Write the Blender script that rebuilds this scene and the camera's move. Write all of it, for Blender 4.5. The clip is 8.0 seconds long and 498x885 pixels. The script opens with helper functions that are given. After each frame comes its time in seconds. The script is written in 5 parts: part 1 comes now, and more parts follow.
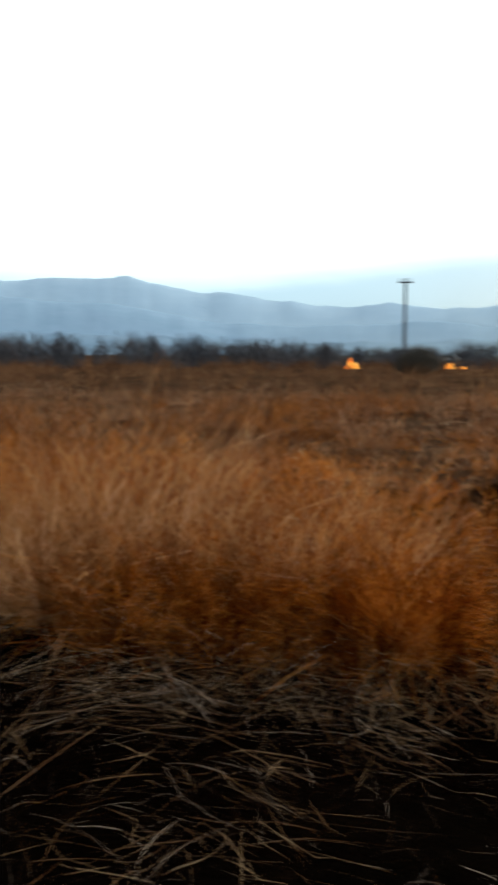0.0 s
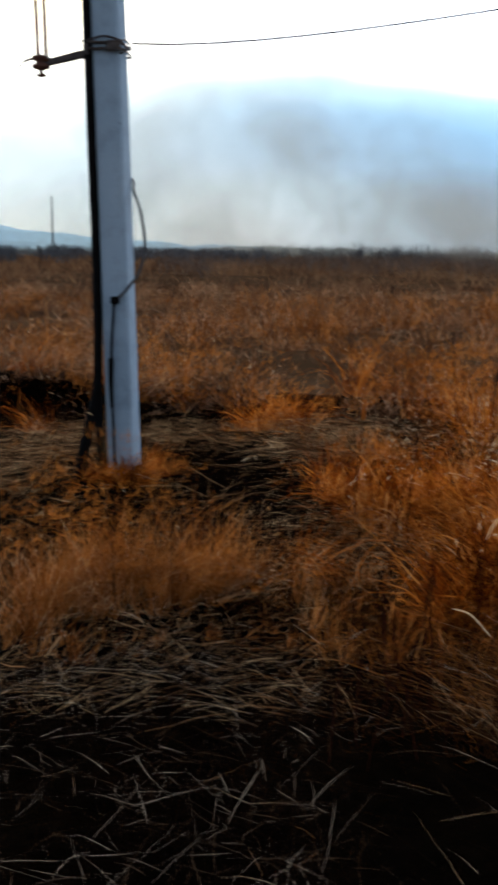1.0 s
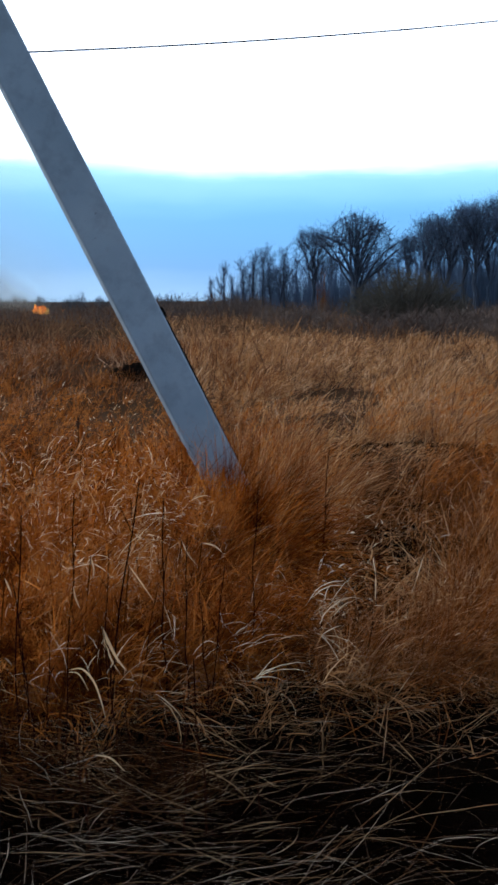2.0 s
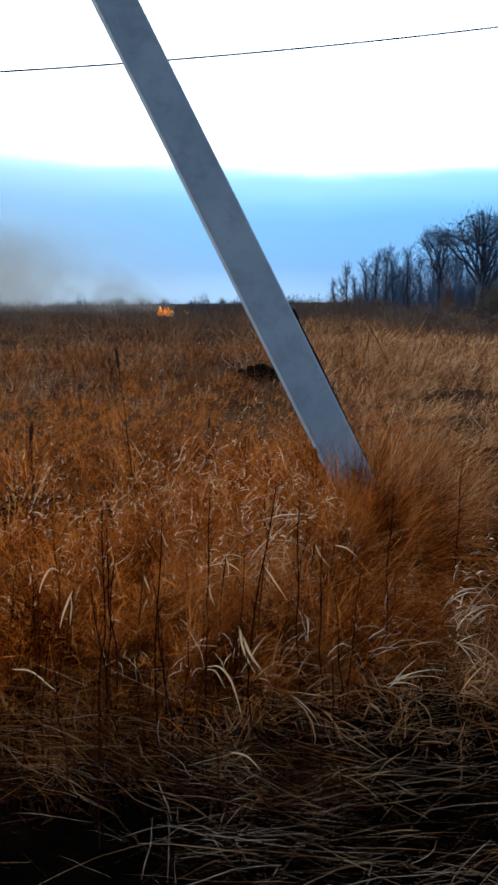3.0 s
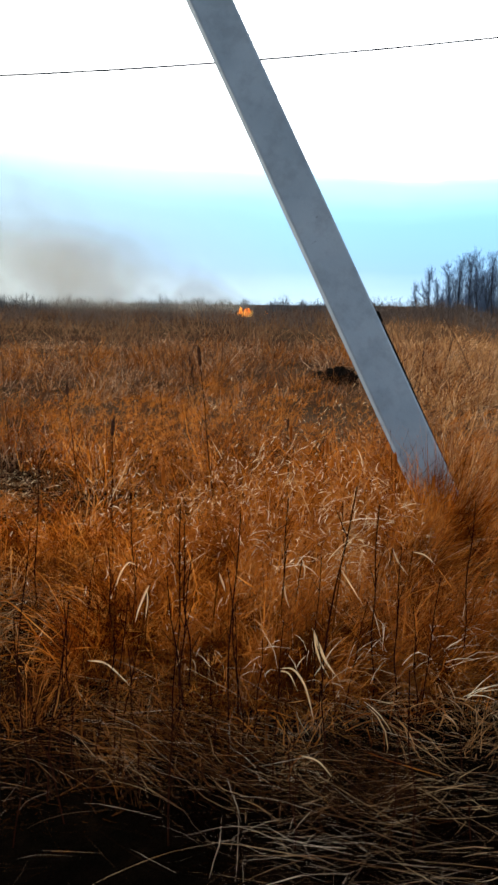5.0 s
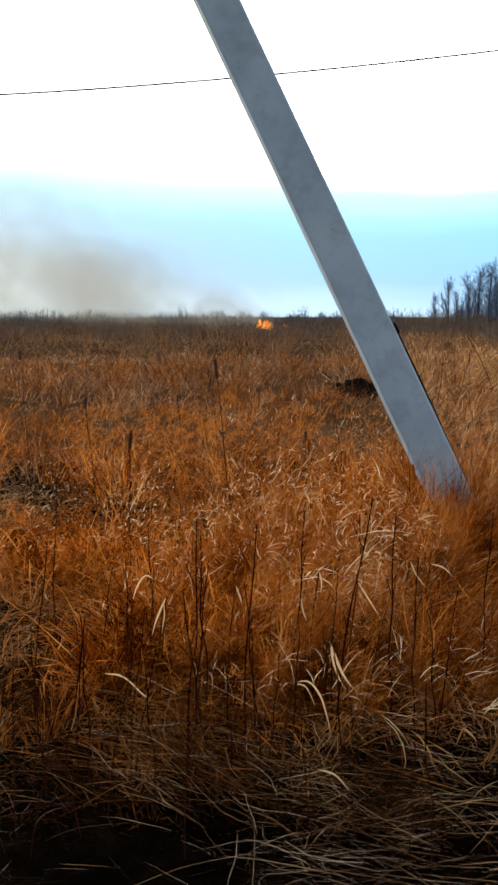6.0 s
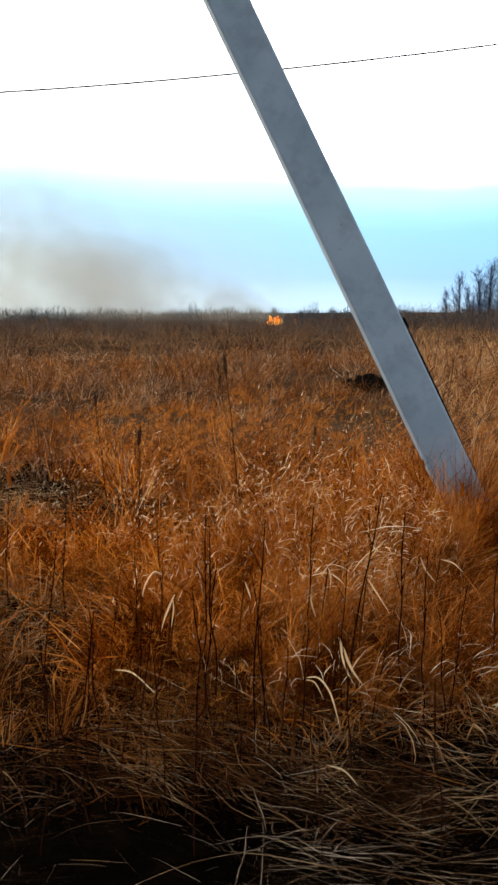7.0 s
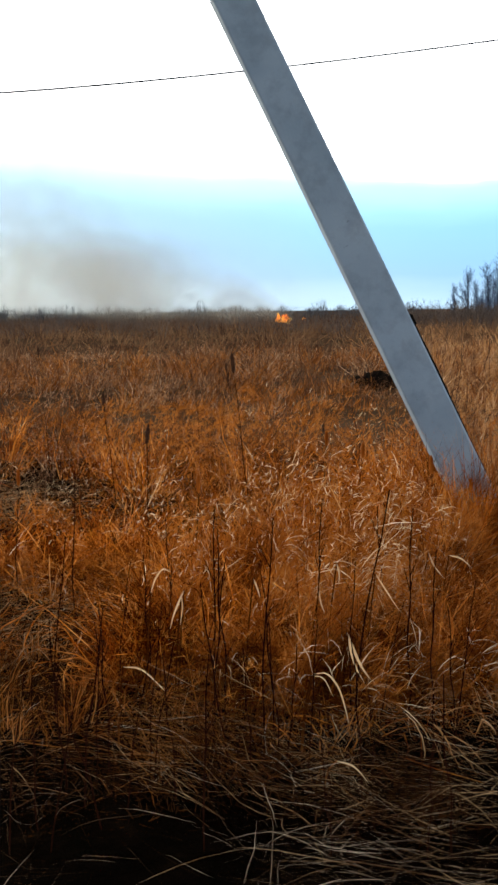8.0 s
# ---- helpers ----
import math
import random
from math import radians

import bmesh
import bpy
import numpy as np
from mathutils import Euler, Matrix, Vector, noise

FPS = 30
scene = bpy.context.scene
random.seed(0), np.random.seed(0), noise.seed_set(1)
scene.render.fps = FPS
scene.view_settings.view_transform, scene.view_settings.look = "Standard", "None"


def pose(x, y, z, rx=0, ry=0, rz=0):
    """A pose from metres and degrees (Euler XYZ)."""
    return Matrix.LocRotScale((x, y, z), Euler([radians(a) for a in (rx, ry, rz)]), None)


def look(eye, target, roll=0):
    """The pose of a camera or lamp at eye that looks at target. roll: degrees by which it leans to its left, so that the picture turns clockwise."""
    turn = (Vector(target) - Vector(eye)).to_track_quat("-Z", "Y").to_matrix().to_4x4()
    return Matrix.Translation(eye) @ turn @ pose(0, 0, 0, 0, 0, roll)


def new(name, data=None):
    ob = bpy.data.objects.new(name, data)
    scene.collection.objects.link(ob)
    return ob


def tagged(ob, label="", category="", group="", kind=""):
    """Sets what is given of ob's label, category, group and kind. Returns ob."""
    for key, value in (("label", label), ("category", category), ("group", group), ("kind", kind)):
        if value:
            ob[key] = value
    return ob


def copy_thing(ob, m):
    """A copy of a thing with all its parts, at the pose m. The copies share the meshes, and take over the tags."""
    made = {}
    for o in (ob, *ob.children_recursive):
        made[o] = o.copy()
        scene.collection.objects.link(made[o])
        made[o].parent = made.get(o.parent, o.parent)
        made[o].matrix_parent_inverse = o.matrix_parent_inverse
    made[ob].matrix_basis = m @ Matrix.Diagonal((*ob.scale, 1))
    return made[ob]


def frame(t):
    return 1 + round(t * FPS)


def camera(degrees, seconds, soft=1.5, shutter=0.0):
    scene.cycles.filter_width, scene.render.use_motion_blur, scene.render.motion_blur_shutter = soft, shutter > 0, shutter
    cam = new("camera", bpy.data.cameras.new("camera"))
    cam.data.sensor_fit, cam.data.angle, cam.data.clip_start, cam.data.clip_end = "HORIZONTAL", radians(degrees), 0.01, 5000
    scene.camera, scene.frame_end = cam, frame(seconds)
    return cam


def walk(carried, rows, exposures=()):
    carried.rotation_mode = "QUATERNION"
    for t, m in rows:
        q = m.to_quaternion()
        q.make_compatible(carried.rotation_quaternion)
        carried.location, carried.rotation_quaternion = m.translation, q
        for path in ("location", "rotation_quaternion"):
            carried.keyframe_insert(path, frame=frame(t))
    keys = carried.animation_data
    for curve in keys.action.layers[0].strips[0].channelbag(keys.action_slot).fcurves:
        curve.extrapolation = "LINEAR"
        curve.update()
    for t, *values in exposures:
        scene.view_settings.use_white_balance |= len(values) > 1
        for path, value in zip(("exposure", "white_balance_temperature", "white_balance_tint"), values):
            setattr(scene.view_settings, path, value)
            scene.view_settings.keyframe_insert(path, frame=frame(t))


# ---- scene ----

# ---------------------------------------------------------------- camera
cam = camera(30.17, 8.0, soft=2.7, shutter=0.18)
PATH = [
    (0.0, pose(0.006, 0.034, 1.459, 84.53, -0.12, 0.00)),
    (0.3, pose(-0.012, 0.057, 1.465, 82.82, 0.60, -16.64)),
    (0.5, pose(-0.029, 0.072, 1.453, 81.53, 0.08, -24.13)),
    (0.6, pose(-0.025, 0.067, 1.448, 81.15, 0.23, -29.84)),
    (0.8, pose(-0.022, 0.032, 1.460, 78.81, -0.22, -37.99)),
    (1.0, pose(-0.005, -0.014, 1.447, 78.23, -0.64, -45.07)),
    (1.1, pose(0.021, -0.060, 1.451, 77.34, 0.32, -48.76)),
    (1.2, pose(0.044, -0.098, 1.447, 77.90, 0.75, -53.43)),
    (1.65, pose(0.030, -0.090, 1.452, 79.60, 0.50, -71.50)),
    (2.05, pose(0.005, -0.070, 1.458, 81.40, 0.20, -81.40)),
    (2.3, pose(-0.024, -0.038, 1.472, 81.86, -0.18, -81.50)),
    (2.5, pose(-0.011, -0.026, 1.464, 81.45, 0.08, -78.96)),
    (3.0, pose(-0.004, -0.015, 1.460, 81.40, 0.67, -73.75)),
    (3.5, pose(-0.016, 0.007, 1.458, 81.20, 0.25, -68.98)),
    (4.0, pose(0.024, 0.017, 1.450, 79.84, 0.38, -66.55)),
    (4.5, pose(0.038, 0.001, 1.451, 80.97, -0.84, -69.50)),
    (5.0, pose(0.009, 0.009, 1.453, 81.50, -0.59, -68.84)),
    (5.2, pose(0.008, 0.000, 1.456, 81.93, -0.45, -68.43)),
    (6.5, pose(0.013, -0.009, 1.455, 82.08, 0.09, -67.40)),
    (7.0, pose(0.017, -0.014, 1.454, 82.01, 0.24, -67.01)),
    (7.5, pose(0.010, -0.019, 1.453, 82.45, 0.52, -66.33)),
    (8.0, pose(0.014, -0.021, 1.451, 81.90, 0.71, -66.51)),
]
walk(cam, PATH, exposures=[(0.0, 0.45, 6400.0, 10.0), (0.5, -0.15, 5650.0, 10.0), (1.0, 0.38, 5750.0, 10.0), (1.2, 0.45, 5800.0, 10.0), (2.3, 0.25, 5200.0, 10.0), (2.5, 0.25, 5200.0, 10.0), (3.5, 0.58, 5700.0, 10.0), (4.5, 1.32, 6050.0, 10.0), (5.0, 0.90, 6300.0, 10.0), (5.2, 0.87, 6400.0, 10.0), (6.5, 0.90, 6500.0, 10.0), (8.0, 0.82, 6400.0, 10.0)])

# ---------------------------------------------------------------- world and sun
SUN_AZ, SUN_EL = 34.0, 16.0


def node(tree, kind, **values):
    n = tree.nodes.new(kind)
    for key, value in values.items():
        if key in n.inputs:
            n.inputs[key].default_value = value
        else:
            setattr(n, key, value)
    return n


def ramp(tree, source, stops, mode="LINEAR"):
    r = tree.nodes.new("ShaderNodeValToRGB")
    r.color_ramp.interpolation = mode
    while len(r.color_ramp.elements) < len(stops):
        r.color_ramp.elements.new(0.5)
    for e, (at, colour) in zip(r.color_ramp.elements, stops):
        e.position = at
        e.color = (*colour, 1) if not isinstance(colour, float) else (colour, colour, colour, 1)
    tree.links.new(source, r.inputs[0])
    return r.outputs[0]


def maths(tree, op, a, b=None, c=None, clamp=False):
    n = tree.nodes.new("ShaderNodeMath")
    n.operation, n.use_clamp = op, clamp
    for k, v in enumerate((a, b, c)):
        if v is None:
            continue
        if isinstance(v, (int, float)):
            n.inputs[k].default_value = v
        else:
            tree.links.new(v, n.inputs[k])
    return n.outputs[0]


def mixed(tree, factor, a, b, blend="MIX"):
    n = tree.nodes.new("ShaderNodeMix")
    n.data_type, n.blend_type = "RGBA", blend
    for k, v in ((0, factor), (6, a), (7, b)):
        if isinstance(v, (int, float)):
            n.inputs[k].default_value = v
        elif isinstance(v, tuple):
            n.inputs[k].default_value = (*v, 1)
        else:
            tree.links.new(v, n.inputs[k])
    return n.outputs[2]


def noise_tex(tree, vector, scale, detail=3.0, rough=0.55):
    n = tree.nodes.new("ShaderNodeTexNoise")
    n.inputs["Scale"].default_value, n.inputs["Detail"].default_value, n.inputs["Roughness"].default_value = scale, detail, rough
    if vector is not None:
        tree.links.new(vector, n.inputs["Vector"])
    return n.outputs[0]


world = bpy.data.worlds.new("world")
scene.world = world
world.use_nodes = True
wt = world.node_tree
wt.nodes.clear()
coord = wt.nodes.new("ShaderNodeTexCoord").outputs["Generated"]
sep = wt.nodes.new("ShaderNodeSeparateXYZ")
wt.links.new(coord, sep.inputs[0])
# stretched noise wavers the lower edge of the cloud deck
stretch = wt.nodes.new("ShaderNodeMapping")
stretch.inputs["Scale"].default_value = (2.0, 2.0, 9.0)
wt.links.new(coord, stretch.inputs[0])
waver = maths(wt, "MULTIPLY_ADD", noise_tex(wt, stretch.outputs[0], 2.2, 4), 0.03, -0.015)
# smoke lifts the grey band on the burning side
rolled = node(wt, "ShaderNodeVectorMath")
rolled.operation = "DOT_PRODUCT"
rolled.inputs[1].default_value = (math.sin(radians(48)), math.cos(radians(48)), 0)
wt.links.new(coord, rolled.inputs[0])
lifted = maths(wt, "MULTIPLY", maths(wt, "POWER", maths(wt, "MAXIMUM", rolled.outputs["Value"], 0.0), 45.0), -0.072)
# and the cloud hangs lower over the hills on the other side
hung = node(wt, "ShaderNodeVectorMath")
hung.operation = "DOT_PRODUCT"
hung.inputs[1].default_value = (math.sin(radians(-10)), math.cos(radians(-10)), 0)
wt.links.new(coord, hung.inputs[0])
lowered = maths(wt, "MULTIPLY", maths(wt, "POWER", maths(wt, "MAXIMUM", hung.outputs["Value"], 0.0), 16.0), 0.045)
height = maths(wt, "ADD", maths(wt, "ADD", maths(wt, "ADD", sep.outputs[2], waver), lifted), lowered)
# how far round towards the clear side of the sky
clear = maths(wt, "MULTIPLY_ADD", sep.outputs[0], 1.6, -0.75, clamp=True)
clear_sky = ramp(wt, height, [(0.0, (0.31, 0.50, 0.70)), (0.03, (0.135, 0.335, 0.62)), (0.085, (0.140, 0.385, 0.675)), (0.128, (0.28, 0.60, 0.82)), (0.146, (1.7, 1.75, 1.8)), (0.34, (1.7, 1.72, 1.75)), (0.6, (0.88, 0.88, 0.9)), (1.0, (0.80, 0.80, 0.82))])
hazy_sky = ramp(wt, height, [(0.0, (0.3312, 0.504, 0.576)), (0.05, (0.2304, 0.4176, 0.54)), (0.10, (0.3168, 0.504, 0.6192)), (0.14, (0.95, 1.08, 1.08)), (0.19, (1.75, 1.70, 1.58)), (0.34, (1.8, 1.74, 1.65)), (0.6, (0.88, 0.88, 0.9)), (1.0, (0.80, 0.80, 0.82))])
deck = mixed(wt, clear, hazy_sky, clear_sky)
# the veiled low sun warms the cloud round it
toward = node(wt, "ShaderNodeVectorMath")
toward.operation = "DOT_PRODUCT"
toward.inputs[1].default_value = (math.sin(radians(SUN_AZ)) * math.cos(radians(SUN_EL)), math.cos(radians(SUN_AZ)) * math.cos(radians(SUN_EL)), math.sin(radians(SUN_EL)))
wt.links.new(coord, toward.inputs[0])
veil = maths(wt, "MULTIPLY", maths(wt, "POWER", maths(wt, "MAXIMUM", toward.outputs["Value"], 0.0), 220.0), 0.75)
deck = mixed(wt, veil, deck, (2.1, 1.7, 0.85))
# unseen sky away from the low sun is dimmed, to keep near sides dark
ahead = maths(wt, "MULTIPLY_ADD", maths(wt, "ADD", sep.outputs[0], sep.outputs[1]), 0.7, 0.62, clamp=True)
deck = mixed(wt, ahead, mixed(wt, 1.0, deck, (0.29, 0.305, 0.335), "MULTIPLY"), deck)
sky = wt.nodes.new("ShaderNodeTexSky")
sky.sky_type, sky.sun_disc = "NISHITA", False
sky.sun_elevation, sky.sun_rotation = radians(SUN_EL), radians(SUN_AZ)
bg_sky = node(wt, "ShaderNodeBackground", Strength=0.012)
wt.links.new(sky.outputs[0], bg_sky.inputs[0])
bg_deck = node(wt, "ShaderNodeBackground", Strength=1.0)
wt.links.new(deck, bg_deck.inputs[0])
add = wt.nodes.new("ShaderNodeAddShader")
wt.links.new(bg_sky.outputs[0], add.inputs[0])
wt.links.new(bg_deck.outputs[0], add.inputs[1])
wout = wt.nodes.new("ShaderNodeOutputWorld")
wt.links.new(add.outputs[0], wout.inputs[0])

sun_data = bpy.data.lights.new("sun", "SUN")
sun_data.energy, sun_data.angle, sun_data.color = 1.5, radians(6), (1.0, 0.82, 0.60)
sun = new("sun", sun_data)
sa, se = radians(SUN_AZ), radians(SUN_EL)
sun.matrix_world = look((60 * math.sin(sa), 60 * math.cos(sa), 40), (60 * math.sin(sa) - math.sin(sa) * math.cos(se), 60 * math.cos(sa) - math.cos(sa) * math.cos(se), 40 - math.sin(se)))


# ---------------------------------------------------------------- materials
def material(name, rough=0.9, gloss=0.0):
    m = bpy.data.materials.new(name)
    m.use_nodes = True
    t = m.node_tree
    b = t.nodes["Principled BSDF"]
    b.inputs["Roughness"].default_value = rough
    b.inputs["Specular IOR Level"].default_value = gloss
    return m, t, b


def bump(t, b, source, strength, distance):
    n = node(t, "ShaderNodeBump", Strength=strength, Distance=distance)
    t.links.new(source, n.inputs["Height"])
    t.links.new(n.outputs[0], b.inputs["Normal"])


def place(t):
    return t.nodes.new("ShaderNodeTexCoord").outputs["Object"]


def grass_material(name, stops, patch, patch_scale, patch_amount, see_through=0.3, rough=0.65, gloss=0.0, clump=0.0, kinship=0.45):
    """Dry blades: colour varies blade by blade, and in drifts of another hue."""
    m, t, b = material(name, rough, gloss)
    island = t.nodes.new("ShaderNodeNewGeometry").outputs["Random Per Island"]
    # blades of one tuft are of an age and colour
    flat = t.nodes.new("ShaderNodeMapping")
    flat.inputs["Scale"].default_value = (1.0, 1.0, 0.35)
    t.links.new(place(t), flat.inputs[0])
    kin = maths(t, "MULTIPLY_ADD", noise_tex(t, flat.outputs[0], 5.5, 3, 0.6), 3.0, -1.0, clamp=True)
    own = ramp(t, maths(t, "ADD", maths(t, "MULTIPLY", island, 1.0 - kinship), maths(t, "MULTIPLY", kin, kinship)), stops)
    drift = ramp(t, noise_tex(t, place(t), patch_scale, 3), [(0.38, 0.0), (0.62, 1.0)])
    colour = mixed(t, maths(t, "MULTIPLY", drift, patch_amount), own, patch)
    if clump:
        # noise darkens some tufts, to paint the shade of gaps between clumps
        gap_shade = ramp(t, noise_tex(t, flat.outputs[0], 4.2, 3, 0.6), [(0.45, 1.0), (0.52, 0.0)])
        colour = mixed(t, maths(t, "MULTIPLY", gap_shade, clump), colour, mixed(t, 1.0, colour, (0.28, 0.15, 0.09), "MULTIPLY"))
    t.links.new(colour, b.inputs["Base Color"])
    thin = t.nodes.new("ShaderNodeBsdfTranslucent")
    t.links.new(colour, thin.inputs[0])
    mix = node(t, "ShaderNodeMixShader", Fac=see_through)
    mix.inputs[0].default_value = see_through
    t.links.new(b.outputs[0], mix.inputs[1])
    t.links.new(thin.outputs[0], mix.inputs[2])
    t.links.new(mix.outputs[0], t.nodes["Material Output"].inputs[0])
    return m


def plain_material(name, colours, scale, rough=0.9, relief=0.3, depth=0.01, metal=0.0, gloss=0.06):
    m, t, b = material(name, rough, gloss)
    where = place(t)
    n = noise_tex(t, where, scale, 5)
    k = len(colours) - 1
    t.links.new(ramp(t, n, [(0.3 + 0.4 * i / k, c) for i, c in enumerate(colours)]), b.inputs["Base Color"])
    b.inputs["Metallic"].default_value = metal
    if relief:
        bump(t, b, noise_tex(t, where, scale * 6, 4), relief, depth)
    return m


def concrete_material():
    m, t, b = material("concrete", 0.85, 0.15)
    where = place(t)
    base = ramp(t, noise_tex(t, where, 1.4, 6), [(0.3, (0.205, 0.280, 0.355)), (0.52, (0.270, 0.355, 0.440)), (0.75, (0.33, 0.415, 0.495))])
    run = ramp(t, noise_tex(t, where, 6.5, 6, 0.7), [(0.35, (0.80, 0.79, 0.78)), (0.52, (1.0, 1.0, 1.0))])
    pits = ramp(t, noise_tex(t, where, 30, 2), [(0.20, (0.6, 0.58, 0.56)), (0.27, (1.0, 1.0, 1.0))])
    t.links.new(mixed(t, 1.0, mixed(t, 0.8, base, run, "MULTIPLY"), pits, "MULTIPLY"), b.inputs["Base Color"])
    bump(t, b, noise_tex(t, where, 60, 5), 0.35, 0.004)
    return m


# pale ground out of view, added to bounce light onto the poles
BOUNCE_GROUND = ((0.21, 0.155, 0.10), (0.31, 0.245, 0.17), (0.40, 0.33, 0.24))


def ground_material():
    m, t, b = material("field_soil", 0.95)
    where = place(t)
    # soil set nearly black, so gaps under grass and straw stay dark
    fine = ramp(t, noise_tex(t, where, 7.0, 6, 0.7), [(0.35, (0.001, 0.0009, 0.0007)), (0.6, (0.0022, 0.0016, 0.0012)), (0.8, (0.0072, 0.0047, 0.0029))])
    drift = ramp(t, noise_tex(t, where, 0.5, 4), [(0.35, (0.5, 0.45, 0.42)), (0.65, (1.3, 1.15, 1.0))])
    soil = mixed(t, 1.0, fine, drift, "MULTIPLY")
    # away from the field the bare verge gives way to pale unseen ground, in ragged tongues
    xyz = t.nodes.new("ShaderNodeSeparateXYZ")
    t.links.new(where, xyz.inputs[0])
    back = maths(t, "MULTIPLY_ADD", xyz.outputs[0], -0.656, maths(t, "MULTIPLY", xyz.outputs[1], -0.755))
    ragged = maths(t, "MULTIPLY_ADD", noise_tex(t, where, 0.9, 6, 0.75), 5.0, -3.3)
    bounce = ramp(t, noise_tex(t, where, 0.4, 5), [(0.3, BOUNCE_GROUND[0]), (0.5, BOUNCE_GROUND[1]), (0.7, BOUNCE_GROUND[2])])
    tufts = ramp(t, noise_tex(t, where, 14.0, 4, 0.7), [(0.35, (0.55, 0.5, 0.45)), (0.6, (1.1, 1.1, 1.1))])
    t.links.new(mixed(t, maths(t, "MULTIPLY", maths(t, "ADD", back, ragged), 0.8, clamp=True), soil, mixed(t, 1.0, bounce, tufts, "MULTIPLY")), b.inputs["Base Color"])
    bump(t, b, noise_tex(t, where, 18, 6), 0.8, 0.05)
    return m


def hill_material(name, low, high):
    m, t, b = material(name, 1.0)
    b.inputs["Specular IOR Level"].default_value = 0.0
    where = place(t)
    # both wood tones already hold the haze of distance
    hazed_woods = ramp(t, noise_tex(t, where, 0.009, 6, 0.65), [(0.35, low), (0.65, high)])
    t.links.new(hazed_woods, b.inputs["Base Color"])
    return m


def smoke_material(name, colour, thick, scale):
    m = bpy.data.materials.new(name)
    m.use_nodes = True
    t = m.node_tree
    t.nodes.clear()
    uv = t.nodes.new("ShaderNodeTexCoord").outputs["UV"]
    s = t.nodes.new("ShaderNodeSeparateXYZ")
    t.links.new(uv, s.inputs[0])
    across = maths(t, "SUBTRACT", 1.0, maths(t, "POWER", maths(t, "ABSOLUTE", maths(t, "MULTIPLY_ADD", s.outputs[0], 2.0, -1.0)), 2.0))
    up = maths(t, "SUBTRACT", 1.0, s.outputs[1])
    foot = maths(t, "MULTIPLY", s.outputs[1], 14.0, clamp=True)
    body = maths(t, "MULTIPLY", across, maths(t, "POWER", up, 0.8))
    billow = ramp(t, noise_tex(t, place(t), scale, 4, 0.5), [(0.38, 0.0), (0.62, 1.0)], "EASE")
    soft = maths(t, "MULTIPLY", maths(t, "MULTIPLY_ADD", billow, 0.85, 0.15), body)
    alpha = maths(t, "MINIMUM", maths(t, "MULTIPLY", maths(t, "MULTIPLY", soft, foot), thick), 0.24)
    d = node(t, "ShaderNodeBsdfDiffuse", Color=(*colour, 1))
    e = node(t, "ShaderNodeBsdfTranslucent", Color=(*colour, 1))
    half = t.nodes.new("ShaderNodeMixShader")
    half.inputs[0].default_value = 0.5
    t.links.new(d.outputs[0], half.inputs[1])
    t.links.new(e.outputs[0], half.inputs[2])
    clearing = t.nodes.new("ShaderNodeBsdfTransparent")
    mix = t.nodes.new("ShaderNodeMixShader")
    t.links.new(alpha, mix.inputs[0])
    t.links.new(clearing.outputs[0], mix.inputs[1])
    t.links.new(half.outputs[0], mix.inputs[2])
    o = t.nodes.new("ShaderNodeOutputMaterial")
    t.links.new(mix.outputs[0], o.inputs[0])
    return m


def flame_material():
    m = bpy.data.materials.new("flame")
    m.use_nodes = True
    t = m.node_tree
    t.nodes.clear()
    glow = ramp(t, noise_tex(t, place(t), 1.6, 3), [(0.35, (1.0, 0.16, 0.01)), (0.5, (1.0, 0.33, 0.03)), (0.66, (1.0, 0.72, 0.22))])
    e = node(t, "ShaderNodeEmission", Strength=1.5)
    t.links.new(glow, e.inputs[0])
    o = t.nodes.new("ShaderNodeOutputMaterial")
    t.links.new(e.outputs[0], o.inputs[0])
    return m


# darkest stops carry shade among the blades, brightest the lit tips
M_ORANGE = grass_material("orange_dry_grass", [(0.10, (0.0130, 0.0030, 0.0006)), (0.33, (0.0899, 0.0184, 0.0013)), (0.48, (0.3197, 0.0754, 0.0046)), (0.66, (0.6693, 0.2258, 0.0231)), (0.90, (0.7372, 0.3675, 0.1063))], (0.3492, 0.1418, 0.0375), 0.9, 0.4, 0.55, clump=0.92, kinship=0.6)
M_PLUME = grass_material("orange_plumes", [(0.0, (0.2670, 0.0702, 0.0065)), (0.5, (0.4746, 0.1580, 0.0194)), (1.0, (0.5784, 0.2668, 0.0648))], (0.3744, 0.1679, 0.0432), 0.8, 0.4, 0.55, clump=0.5)
# near-black blades whose colour stands in for deep shade low in the grass
M_SHADE_THATCH = grass_material("shade_thatch", [(0.0, (0.0058, 0.0022, 0.0009)), (0.5, (0.0252, 0.0086, 0.0029)), (0.9, (0.0864, 0.0324, 0.0086)), (1.0, (0.1728, 0.0864, 0.0324))], (0.0144, 0.0058, 0.0022), 0.6, 0.6, 0.1)
M_TAN = grass_material("tan_dry_grass", [(0.0, (0.0415, 0.0120, 0.0026)), (0.35, (0.1911, 0.0615, 0.0097)), (0.7, (0.4614, 0.1823, 0.0394)), (0.94, (0.6400, 0.3300, 0.1050))], (0.1728, 0.0612, 0.018), 0.25, 0.6, 0.5, clump=0.75)
M_BEIGE = grass_material("beige_dry_grass", [(0.0, (0.0607, 0.0291, 0.0135)), (0.3, (0.2426, 0.1334, 0.0676)), (0.6, (0.4680, 0.2868, 0.1605)), (0.9, (0.6933, 0.5089, 0.3547))], (0.1591, 0.0734, 0.0275), 0.22, 0.6, 0.35, clump=0.7)
